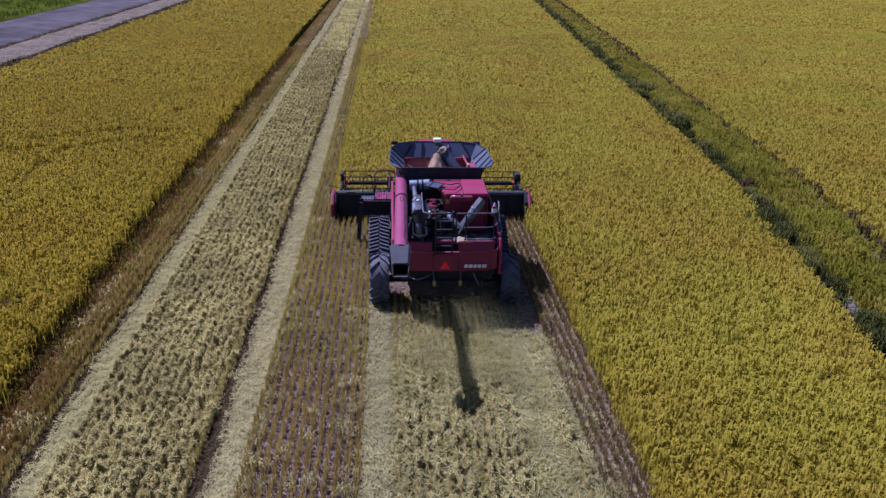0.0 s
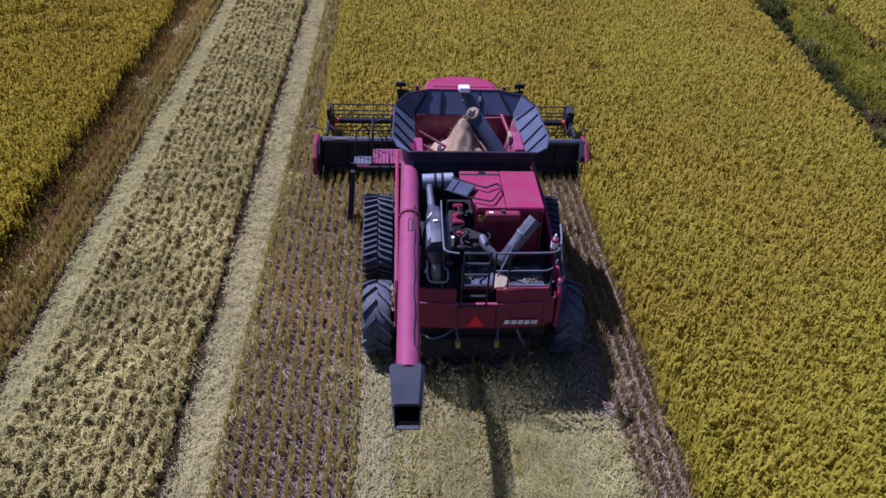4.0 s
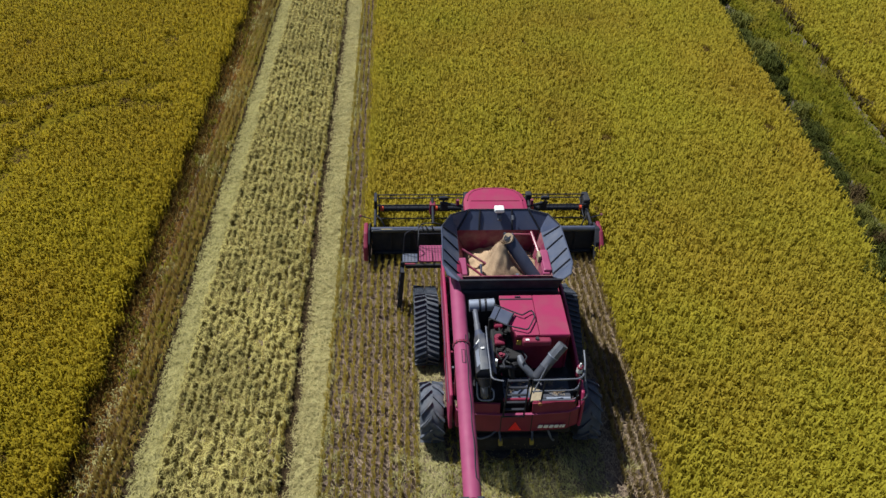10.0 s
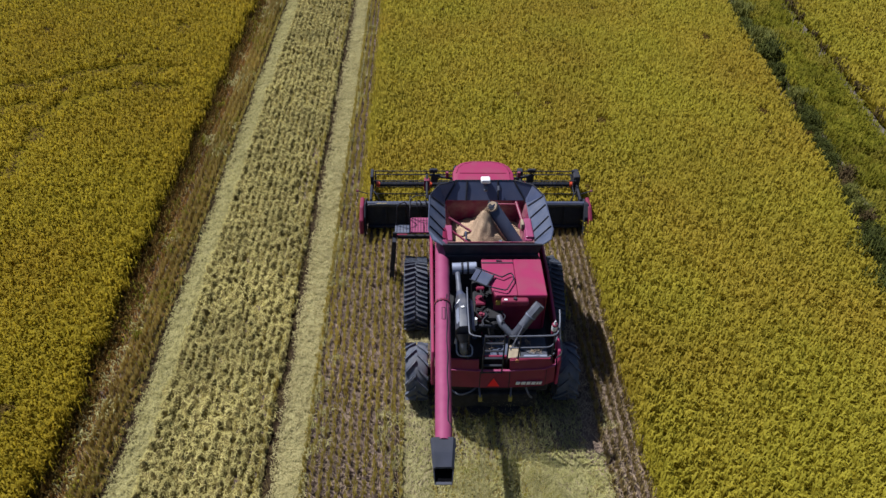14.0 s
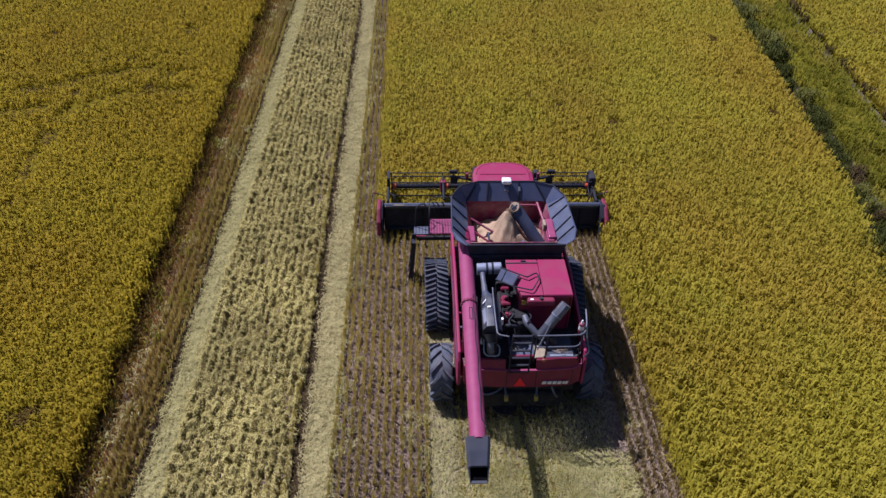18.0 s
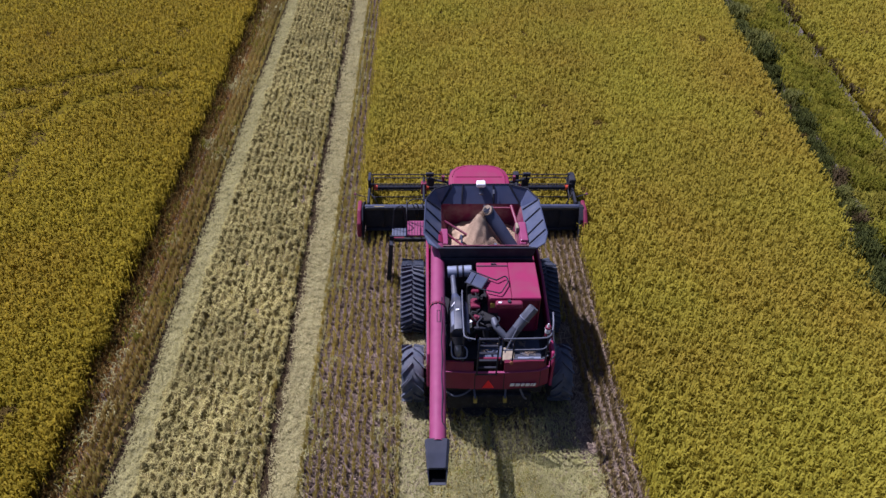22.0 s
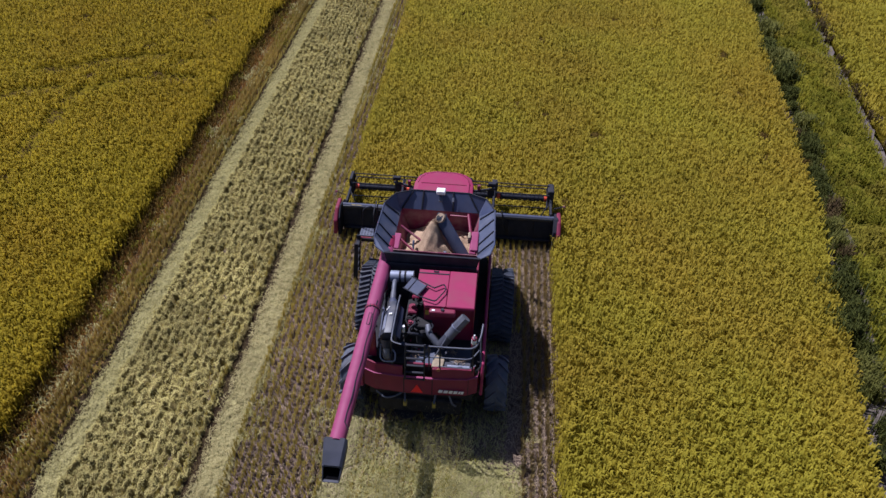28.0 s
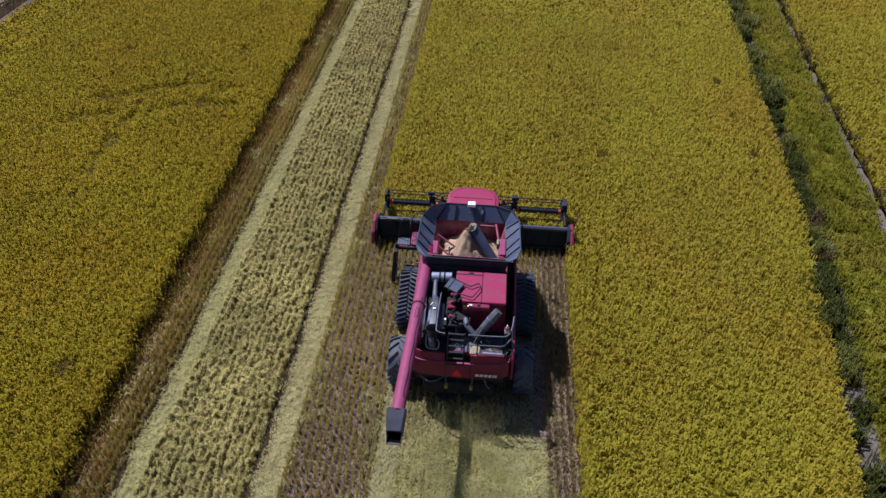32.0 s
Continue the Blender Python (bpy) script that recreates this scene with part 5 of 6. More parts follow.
# crawler tracks ---------------------------------------------------------------
def loop_points(n=80):
    """The belt's line in y, z with outward normals: two idlers at the ground and a high drive wheel."""
    circles = [((4.22, 0.48), 0.42), ((5.35, 1.02), 0.56), ((6.48, 0.48), 0.42)]
    pts = []
    for (c0, r0), (c1, r1), a0, a1 in ((circles[0], circles[1], 270, 118), (circles[1], circles[2], 118, 62), (circles[2], circles[0], 62, -90)):
        for k in range(13):
            a = math.radians(a0 + (a1 - a0) * k / 12)
            pts.append((c0[0] + r0 * math.cos(a), c0[1] + r0 * math.sin(a), math.cos(a), math.sin(a)))
    return pts


def resample(pts, step):
    out, left = [], 0.0
    for (y0, z0, ny0, nz0), (y1, z1, ny1, nz1) in zip(pts, pts[1:] + pts[:1]):
        L = math.hypot(y1 - y0, z1 - z0)
        d = left
        while d < L:
            t = d / L
            ny, nz = ny0 + (ny1 - ny0) * t, nz0 + (nz1 - nz0) * t
            m = math.hypot(ny, nz)
            out.append((y0 + (y1 - y0) * t, z0 + (z1 - z0) * t, ny / m, nz / m))
            d += step
        left = d - L
    return out


def track(s):
    x0, x1 = (1.86, 2.64)
    L = loop_points()
    bm = bmesh.new()
    ring = []
    for y, z, ny, nz in L:
        ring.append([bm.verts.new((s * x, y + ny * o, z + nz * o)) for x, o in ((x0, -0.05), (x1, -0.05), (x1, 0.0), (x0, 0.0))])
    for a, b in zip(ring, ring[1:] + ring[:1]):
        for j in range(4):
            bm.faces.new((a[j], a[(j + 1) % 4], b[(j + 1) % 4], b[j]))
    belt = part("track_belt", bm, RUBBER, combine, "black rubber crawler belt with chevron lugs")
    for y, z, ny, nz in resample(L, 0.165):
        ty, tz = nz, -ny
        own = bmesh.new()
        for xa, xb, lead in ((x0 + 0.02, (x0 + x1) / 2 - 0.02, 1), ((x0 + x1) / 2 + 0.02, x1 - 0.02, -1)):
            sh = 0.13
            fa, fb = (sh, 0.0) if lead > 0 else (0.075, sh + 0.075)
            w = 0.030
            c = []
            for x, f in ((xa, fa), (xb, fb)):
                for e in (-w, w):
                    for o in (-0.01, 0.075):
                        c.append(own.verts.new((s * x, y - ty * (f + e) + ny * o, z - tz * (f + e) + nz * o)))
            for q in ((0, 1, 3, 2), (4, 6, 7, 5), (0, 2, 6, 4), (1, 5, 7, 3), (0, 4, 5, 1), (2, 3, 7, 6)):
                own.faces.new([c[i] for i in q])
        part("lug", own, RUBBER, belt)
    for cy, cz, r in ((4.22, 0.48, 0.36), (6.48, 0.48, 0.36), (5.35, 1.02, 0.5), (4.75, 0.25, 0.19), (5.35, 0.25, 0.19), (5.95, 0.25, 0.19)):
        part("track_wheel", rod((s * 1.95, cy, cz), (s * 2.55, cy, cz), r, seg=24), BLACK, belt, "black track roller")
    part("track_frame", prism([(4.0, 0.35), (6.7, 0.35), (6.5, 0.6), (5.6, 0.95), (5.1, 0.95), (4.2, 0.6)], 'x', s * 2.0, s * 2.5, 0.02), DARK, belt)


mirror_x(track)


# rear steering wheels
def rear_wheel(s):
    cy, cz, R, x0, x1 = 1.44, 0.83, 0.79, 1.87, 2.53
    prof = [(x0 + 0.06, 0.36), (x0, 0.5), (x0 + 0.02, R - 0.06), (x0 + 0.1, R), (x1 - 0.1, R), (x1 - 0.02, R - 0.06), (x1, 0.5), (x1 - 0.06, 0.36)]
    bm = bmesh.new()
    N = 40
    rings = []
    for k in range(N):
        a = 2 * math.pi * k / N
        rings.append([bm.verts.new((s * x, cy + r * math.cos(a), cz + r * math.sin(a))) for x, r in prof])
    for a, b in zip(rings, rings[1:] + rings[:1]):
        for j in range(len(prof) - 1):
            bm.faces.new((a[j], a[j + 1], b[j + 1], b[j]))
    tyre = part("tyre", bm, TYRE, combine, "black agricultural tyre with deep lugs", smooth=40)
    xm = (x0 + x1) / 2
    for k in range(26):
        half = k % 2
        a0 = 2 * math.pi * k / 26
        own = bmesh.new()
        xs = (xm - 0.02, x0 - 0.005) if half else (xm + 0.02, x1 + 0.005)
        c = []
        for t in (0.0, 0.5, 1.0):
            x = xs[0] + (xs[1] - xs[0]) * t
            ang = a0 + 0.40 * t
            for e in (-0.05, 0.05):
                for r in (R - 0.03, R + 0.085 - 0.03 * t):
                    c.append(own.verts.new((s * x, cy + r * math.cos(ang + e), cz + r * math.sin(ang + e))))
        for b in (0, 4):
            for q in ((1, 5, 7, 3), (0, 4, 5, 1), (2, 3, 7, 6), (0, 2, 6, 4)):
                own.faces.new([c[b + i] for i in q])
        own.faces.new([c[i] for i in (0, 1, 3, 2)]), own.faces.new([c[i] for i in (8, 10, 11, 9)])
        part("lug", own, TYRE, tyre)
    part("rim", rod((s * (x0 + 0.12), cy, cz), (s * (x1 - 0.12), cy, cz), 0.4, seg=28), BLACK, tyre, "dark steel wheel rim")
    part("hub", rod((s * xm, cy, cz), (s * (x1 + 0.02), cy, cz), 0.14, seg=16), DARK, tyre)


mirror_x(rear_wheel)

# rear hood --------------------------------------------------------------------
hood_plan = [(-1.68, 0.62), (-1.62, 0.2), (-1.3, 0.06), (-0.4, 0.0), (0.4, 0.0), (1.3, 0.06), (1.62, 0.2), (1.68, 0.62)]


def wrap(name, xs, z0, z1, mat, label="", out=0.0, thick=0.05, parent=None, lean=0.0):
    """A panel that follows the hood's curved plan between two x values."""
    def y_at(x):
        for (xa, ya), (xb, yb) in zip(hood_plan, hood_plan[1:]):
            if xa <= x <= xb:
                return ya + (yb - ya) * (x - xa) / (xb - xa)
        return hood_plan[-1][1]
    ks = sorted({xs[0], xs[1], *[x for x, _ in hood_plan if xs[0] < x < xs[1]], *[xs[0] + (xs[1] - xs[0]) * i / 8 for i in range(9)]})
    bm = bmesh.new()
    rows = []
    for x in ks:
        y = y_at(x) - out
        rows.append([bm.verts.new(v) for v in ((x, y, z0), (x, y + lean, z1), (x, y + lean + thick, z1), (x, y + thick, z0))])
    for a, b in zip(rows, rows[1:]):
        for j in range(4):
            bm.faces.new((a[j], a[(j + 1) % 4], b[(j + 1) % 4], b[j]))
    bm.faces.new(rows[0]), bm.faces.new(rows[-1])
    return part(name, bm, mat, parent or combine, label)


hood = wrap("rear_hood", (-1.68, 1.68), 1.74, 2.385, RED, "red rear hood with warning triangle and seams", lean=0.04)
for x in (-0.47, 0.34):
    wrap("hood_seam", (x, x + 0.025), 1.75, 2.375, BLACK, out=0.004, thick=0.02, parent=hood, lean=0.04)
wrap("hood_seam", (1.36, 1.38), 1.75, 2.375, BLACK, out=0.004, thick=0.02, parent=hood, lean=0.04)
# paler strip paints the ledge's thin glint, along with some wear
wrap("hood_crease_glint", (-1.66, 1.66), 2.375, 2.395, PINK, out=-0.01, thick=0.06, parent=hood, lean=0.0)
bm = bmesh.new()
tv = [bm.verts.new(v) for v in ((-0.25, -0.012, 1.80), (0.09, -0.012, 1.80), (-0.08, 0.01, 2.1), (-0.25, 0.0, 1.80), (0.09, 0.0, 1.80), (-0.08, 0.02, 2.1))]
for q in ((0, 1, 2), (3, 5, 4), (0, 3, 4, 1), (1, 4, 5, 2), (2, 5, 3, 0)):
    bm.faces.new([tv[i] for i in q])
part("warning_triangle", bm, SIGNAL, hood, "bright red slow vehicle triangle")
# maker's mark as plain pale bars
xx = 0.50
for w in (0.15, 0.15, 0.13, 0.14, 0.07, 0.09):
    bm = prism([(xx + 0.03, 1.86), (xx + 0.03 + w * 0.75, 1.86), (xx + 0.055 + w * 0.75, 1.965), (xx + 0.055, 1.965)], 'y', -0.006 + 0.005 * (xx > 1.0), 0.012)
    part("name_bar", bm, WHITE, hood)
    xx += w
part("underside", box((-1.5, 0.25, 1.3), (1.5, 1.0, 1.7), 0.03), DARK, combine, "black spreader housing under the hood")
part("spreader", box((-1.2, 0.1, 0.75), (1.2, 0.9, 1.35), 0.08, 2), DARK, combine, "black straw spreader at the tail")
for x in (-0.42, 0.42):
    part("spreader_disc", rod((x, 0.2, 0.7), (x, 0.2, 0.78), 0.36, seg=20), DARK, combine)
    part("tow_hook", box((x - 0.05, -0.1, 1.25), (x + 0.05, 0.02, 1.42), 0.01), YELLOW, combine, "small yellow hook under the hood")
    part("hook_arm", pipe([(x, -0.05, 1.4), (x * 1.1, 0.25, 1.62)], 0.03, 6), STEEL, combine)
part("hose", pipe(curved([(-1.3, 0.2, 1.5), (-1.0, 0.0, 1.42), (-0.7, 0.05, 1.5), (-0.5, 0.2, 1.55)]), 0.025, 6), STEEL, combine)
part("hose", pipe(curved([(0.85, 0.1, 1.62), (0.95, -0.02, 1.4), (1.05, 0.1, 1.2)]), 0.03, 6), STEEL, combine)
# upper rear panels
wrap("upper_panel", (-1.6, -0.5), 2.39, 2.68, RED, "red upper rear panel", out=-0.05, lean=0.08)
wrap("upper_panel", (0.34, 1.52), 2.39, 2.68, RED, "red upper rear panel below the rail", out=-0.05, lean=0.08)
part("panel_cap", box((0.36, 0.17, 2.67), (1.5, 0.23, 2.70), 0.012), RED, combine)
part("deck_edge", box((-0.40, 0.30, 2.56), (0.30, 0.37, 2.66), 0.012), RED, combine, "red step edge behind the engine ladder")
# flat plate whose dark colour imitates the shade of a recess
part("ladder_well_shade", box((-0.5, 0.35, 1.9), (0.34, 0.42, 2.6), 0.01), DARK, combine, "flat dark panel painted as the shaded recess behind the engine ladder")

# deck and engine bay
part("deck", box((-1.55, 0.4, 2.44), (1.5, 3.15, 2.52), 0.01), DARK, combine, "dark engine deck floor littered with chaff")
part("deck_plate", box((-0.35, 0.38, 2.53), (0.42, 1.15, 2.57), 0.01), FLAP, combine, "scuffed grey tread plate")
part("deck_plate", box((0.5, 0.36, 2.56), (1.4, 1.1, 2.6), 0.01), SLATE, combine, "dark scuffed tread plate")
part("chaff_bag", prism([(0.3, 0.25), (0.62, 0.25), (0.66, 0.55), (0.5, 0.85), (0.34, 0.7)], 'z', 2.58, 2.66, 0.03), DUSTY, combine, "pale dusty battery cover")
part("engine_block", box((-0.6, 1.2, 2.5), (0.2, 2.8, 3.25), 0.06, 2), DARK, combine, "dark oily engine block")
for k in range(4):
    part("engine_detail", box((-0.55 + 0.02 * k, 1.3 + 0.32 * k, 3.25), (-0.25, 1.5 + 0.32 * k, 3.36 + 0.03 * (k % 2)), 0.03), RED if k % 2 else DARK, combine)
for y_, z_ in ((1.86, 3.34), (1.30, 3.28)):
    hous = part("filter_housing", rod((-0.42, y_, z_ - 0.16), (-0.42, y_, z_ + 0.06), 0.13, 0.115, seg=18), RED, combine, "dark red filter housing on the engine", smooth=40)
    part("cap", rod((-0.42, y_ - 0.04, z_ + 0.06), (-0.42, y_ - 0.04, z_ + 0.10), 0.05, seg=12), RED, hous, "red filter cap")
    part("clamp", rod((-0.42, y_, z_ - 0.07), (-0.42, y_, z_ - 0.04), 0.136, seg=18), BLACK, hous)
    part("outlet", pipe(curved([(-0.32, y_, z_ - 0.05), (-0.18, y_ + 0.02, z_ - 0.04), (-0.12, y_ - 0.1, z_ - 0.2)]), 0.035, 8), DARK, hous)
part("engine_hose", pipe(curved([(-0.1, 0.9, 2.7), (-0.15, 1.1, 3.1), (0.2, 1.2, 3.0), (0.45, 0.95, 2.8)]), 0.09, 10), DARK, combine)
part("engine_hose", pipe(curved([(-0.6, 1.2, 2.9), (-0.4, 0.95, 3.2), (-0.1, 1.0, 3.1), (0.1, 1.25, 2.8)]), 0.05, 8), BLACK, combine)
part("radiator_wall", box((-0.05, 1.5, 2.5), (1.36, 2.95, 3.8), 0.02), RED, combine, "red engine housing below the cover")
bm = prism([(-0.33, 2.97), (-0.33, 2.6), (-0.3, 2.3), (-0.02, 1.42), (0.585, 1.42), (0.585, 2.97)], 'z', 3.78, 3.89, 0.02)
hood_cover = part("engine_cover", bm, SUNLITRED, combine, "red engine cover with seams and a folded step")
part("engine_cover", box((0.595, 1.41, 3.78), (1.4, 2.97, 3.9), 0.02), SUNLITRED, combine, "red engine cover, paler from fading and painted sunlight")
part("cover_lip", box((-0.33, 2.78, 3.89), (0.58, 2.82, 3.905)), BLACK, hood_cover)
part("cover_catch", box((0.1, 2.86, 3.9), (0.25, 2.9, 3.92)), BLACK, hood_cover)
part("side_housing", box((1.36, 1.45, 2.6), (1.4, 3.1, 3.78), 0.01), RED, combine)
part("hazard_patch", box((0.0, 1.4, 3.55), (0.12, 1.42, 3.7)), YELLOW, combine)
tank = part("coolant_tank", box((0.12, 1.2, 3.66), (0.88, 1.4, 3.86), 0.06, 3), RED, combine, "red plastic coolant tank with a black cap")
part("cap", rod((0.5, 1.3, 3.85), (0.5, 1.3, 3.9), 0.05, seg=12), BLACK, tank)
part("label", box((0.2, 1.25, 3.861), (0.29, 1.31, 3.866)), WHITE, tank)

# air filter, pipes, after-treatment
flt = part("air_filter", rod((-1.17, 2.7, 3.76), (-0.48, 2.7, 3.8), 0.17, seg=24), SILVER, combine, "silver air filter canister with dark bands", smooth=40)
for x in (-0.88, -0.72):
    part("band", rod((x - 0.03, 2.7, 3.76 + 0.04 * (x + 1.14) / 0.69), (x + 0.03, 2.7, 3.76 + 0.04 * (x + 1.20) / 0.69), 0.176, seg=24), BLACK, flt)
part("end_cap", rod((-0.5, 2.7, 3.8), (-0.46, 2.7, 3.802), 0.16, seg=24), BLACK, flt)
ip = part("intake_pipe", pipe(curved([(-1.02, 2.62, 3.72), (-1.02, 2.4, 3.74), (-1.0, 2.05, 3.66)]), 0.075, 12), STEEL, combine, "grey intake pipe with dusty cuff", smooth=60)
part("hose_cuff", rod((-1.0, 2.08, 3.67), (-0.99, 1.85, 3.6), 0.085, seg=14), STEEL, ip)
bm = prism([(-1.13, 3.36), (-1.14, 3.58), (-1.04, 3.73), (-0.84, 3.76), (-0.74, 3.66), (-0.72, 3.4)], 'y', 0.42, 1.62, 0.02)
for v in bm.verts:
    k = (v.co.y - 1.02) / 0.6
    v.co.x, v.co.z = -0.93 + (v.co.x + 0.93) * (1.0 - 0.10 * k), v.co.z + 0.04 * k
dpf = part("muffler", bm, SHIELD, combine, "dark slate exhaust muffler under a worn heat shield", smooth=30)
part("neck", rod((-0.94, 1.6, 3.58), (-0.99, 1.86, 3.62), 0.17, 0.09, seg=16), GREY, dpf, smooth=40)
part("clamp", prism([(-1.15, 3.36), (-1.16, 3.59), (-1.05, 3.75), (-0.83, 3.775), (-0.73, 3.67), (-0.71, 3.4)], 'y', 1.28, 1.31), GREY, dpf)
part("worn_patch", plate([(-1.115, 0.55, 3.60), (-1.125, 1.1, 3.64), (-1.05, 1.1, 3.755), (-1.04, 0.6, 3.705)], 0.006), SILVER, dpf, "scraped pale patch on the shield")
part("label", plate([(-0.99, 1.12, 3.775), (-0.9, 1.12, 3.79), (-0.9, 1.07, 3.785), (-0.99, 1.07, 3.77)], 0.004), WHITE, dpf)
part("label", plate([(-1.10, 1.34, 3.68), (-1.02, 1.4, 3.785), (-1.0, 1.37, 3.785), (-1.09, 1.31, 3.68)], 0.004), WHITE, dpf)
part("heat_shield", plate([(-0.72, 1.6, 3.62), (-0.64, 1.58, 3.52), (-0.62, 0.5, 3.42), (-0.72, 0.45, 3.58)], 0.02), GREY, dpf)
part("cone", rod((-0.95, 0.36, 3.45), (-0.95, 0.2, 3.3), 0.2, 0.1, seg=20), BLACK, dpf)
part("outlet_pipe", pipe(curved([(-0.95, 0.25, 3.35), (-0.95, 0.1, 3.1), (-0.9, 0.3, 2.85)]), 0.1, 12), STEEL, dpf)
part("guard_rail", pipe(curved([(-1.12, 0.35, 3.3), (-1.12, 0.05, 2.95), (-0.7, 0.05, 2.95), (-0.7, 0.2, 3.15), (-0.82, 0.3, 3.2)]), 0.021, 8), SILVER, combine, "bent pale guard tube")
part("guard_rail", pipe(curved([(-0.78, 1.9, 3.75), (-0.8, 1.3, 3.75), (-0.8, 0.1, 3.7), (-0.5, 0.02, 3.7)]), 0.022, 8), STEEL, combine, "bent pale guard tube")
part("guard_post", pipe([(-0.8, 0.15, 3.7), (-0.8, 0.2, 2.5)], 0.025, 8), BLACK, combine)
stack = part("exhaust_pipe", rod((0.72, 0.93, 3.2), (1.0, 1.09, 3.56), 0.14, 0.147, seg=20), STEEL, combine, "slanting grey exhaust stack above a black elbow", smooth=40)
part("elbow", rod((0.5, 0.8, 2.93), (0.74, 0.94, 3.22), 0.145, 0.142, seg=20), SLATE, stack, "black lower elbow", smooth=40)
part("pipe_mouth", rod((0.93, 1.05, 3.475), (1.18, 1.18, 3.76), 0.158, 0.15, seg=8), STEEL, stack, smooth=40)
part("band", rod((0.915, 1.042, 3.46), (0.93, 1.05, 3.478), 0.163, seg=20), SILVER, stack)
part("band", rod((0.72, 0.93, 3.2), (0.735, 0.94, 3.22), 0.147, seg=20), STEEL, stack)
part("stack_brace", pipe([(0.35, 0.3, 2.9), (0.72, 0.7, 3.5)], 0.022, 8), STEEL, combine)
part("duct", pipe(curved([(0.1, 1.3, 3.2), (0.15, 1.05, 3.15), (0.4, 0.85, 2.95), (0.55, 0.8, 2.9)]), 0.1, 12), STEEL, combine, "grey exhaust duct", smooth=60)

# folded step lying on the cover
fold = part("folded_step", plate([(-0.69, 2.0, 3.96), (-0.49, 2.47, 3.97), (-0.03, 2.15, 3.97), (-0.26, 1.7, 3.96)], 0.02), GREY, combine, "folded slate step frame on the engine cover")
part("step_frame", pipe([(-0.52, 2.5, 3.99), (0.11, 2.11, 3.99), (0.2, 2.07, 3.99), (0.41, 2.22, 3.99), (0.47, 2.23, 3.99), (0.52, 2.14, 3.99), (0.51, 1.97, 3.99), (0.3, 1.56, 3.99), (0.23, 1.52, 3.99), (-0.26, 1.69, 3.99), (-0.71, 2.0, 3.98)], 0.019, 6), BLACK, fold)
part("step_frame", pipe([(-0.02, 2.17, 3.99), (-0.25, 1.7, 3.99)], 0.02, 6), BLACK, fold)
part("step_rib", pipe([(-0.36, 2.37, 3.985), (-0.56, 1.92, 3.985)], 0.012, 6), BLACK, fold)

# rails and ladder at the rear
part("guard_rail", pipe(curved([(0.25, 0.03, 3.7), (1.0, 0.04, 3.7), (1.5, 0.06, 3.7), (1.64, 0.5, 3.7), (1.68, 0.95, 3.78)]), 0.024, 8), STEEL, combine, "grey tube rail round the rear deck")
part("guard_rail", pipe(curved([(0.25, 0.1, 3.2), (1.42, 0.12, 3.2), (1.62, 0.5, 3.2)]), 0.02, 8), STEEL, combine)
part("guard_rail", pipe(curved([(0.5, 0.16, 2.78), (1.4, 0.16, 2.78), (1.55, 0.3, 2.78)]), 0.02, 8), STEEL, combine)
for x, y in ((0.25, 0.05), (0.55, 0.06), (1.46, 0.08)):
    part("rail_post", pipe([(x, y, 3.7), (x, y + 0.1, 2.62)], 0.022, 8), BLACK, combine)
part("rail_post", pipe(curved([(1.64, 0.5, 3.7), (1.66, 0.3, 3.3), (1.7, 0.0, 3.1), (1.6, 0.12, 2.8)]), 0.022, 8), STEEL, combine)
el = part("engine_ladder", pipe(curved([(-0.42, 0.02, 2.3), (-0.4, 0.0, 3.3), (-0.38, 0.06, 3.72)]), 0.024, 8), BLACK, combine, "black ladder up to the engine deck")
part("ladder_rail", pipe(curved([(0.12, 0.02, 2.3), (0.13, 0.0, 3.3), (0.14, 0.06, 3.72)]), 0.024, 8), BLACK, el)
for z in (2.34, 2.6, 2.88, 3.16, 3.44, 3.7):
    part("rung", box((-0.4, -0.01, z - 0.02), (0.12, 0.06, z + 0.02), 0.008), BLACK, el)

# unloading auger folded back along the left side
A0, A1 = Vector((-1.43, 4.3, 3.64)), Vector((-1.56, -3.5, 3.92))
tube = part("unloading_auger", rod(A1, A0, 0.195, 0.21, seg=28), PINK, combine, "long pinkish red unloading auger tube", smooth=40)
for t, n_ in ((0.40, 14),):
    c = A0.lerp(A1, t)
    d = (A1 - A0).normalized()
    part("flange", rod(c - d * 0.03, c + d * 0.03, 0.235, seg=28), RED, tube)
    for k in range(n_):
        a = 2 * math.pi * k / n_
        q = c + Vector((math.cos(a), 0, math.sin(a))) * 0.22
        part("bolt", rod(q - d * 0.05, q + d * 0.05, 0.018, seg=6), BLACK, tube)
line = [A0.lerp(A1, t) + Vector((0.10 + 0.01 * math.sin(t * 40), 0, 0.178)) for t in (i / 30 for i in range(11, 29))]
part("cable", pipe(line + [line[-1] + Vector((0.12, -0.15, -0.1))], 0.012, 5), BLACK, tube, "thin black cable along the tube")
part("handle_loop", pipe(curved([A0.lerp(A1, t) + Vector((x, 0, 0.2)) for t, x in ((0.44, -0.02), (0.44, 0.06), (0.50, 0.06), (0.50, -0.02), (0.44, -0.02))]), 0.01, 5), BLACK, tube)
part("elbow", pipe(curved([A0 + Vector((0, -0.3, 0)), A0 + Vector((0, 0.35, -0.02)), A0 + Vector((0.02, 0.5, -0.6))]), 0.23, 20), RED, tube, "red auger elbow", smooth=60)
part("saddle", box((-1.68, 0.5, 2.6), (-1.3, 0.62, 3.6), 0.02), RED, combine, "red cradle under the auger")
# spout
bm = bmesh.new()
rings = []
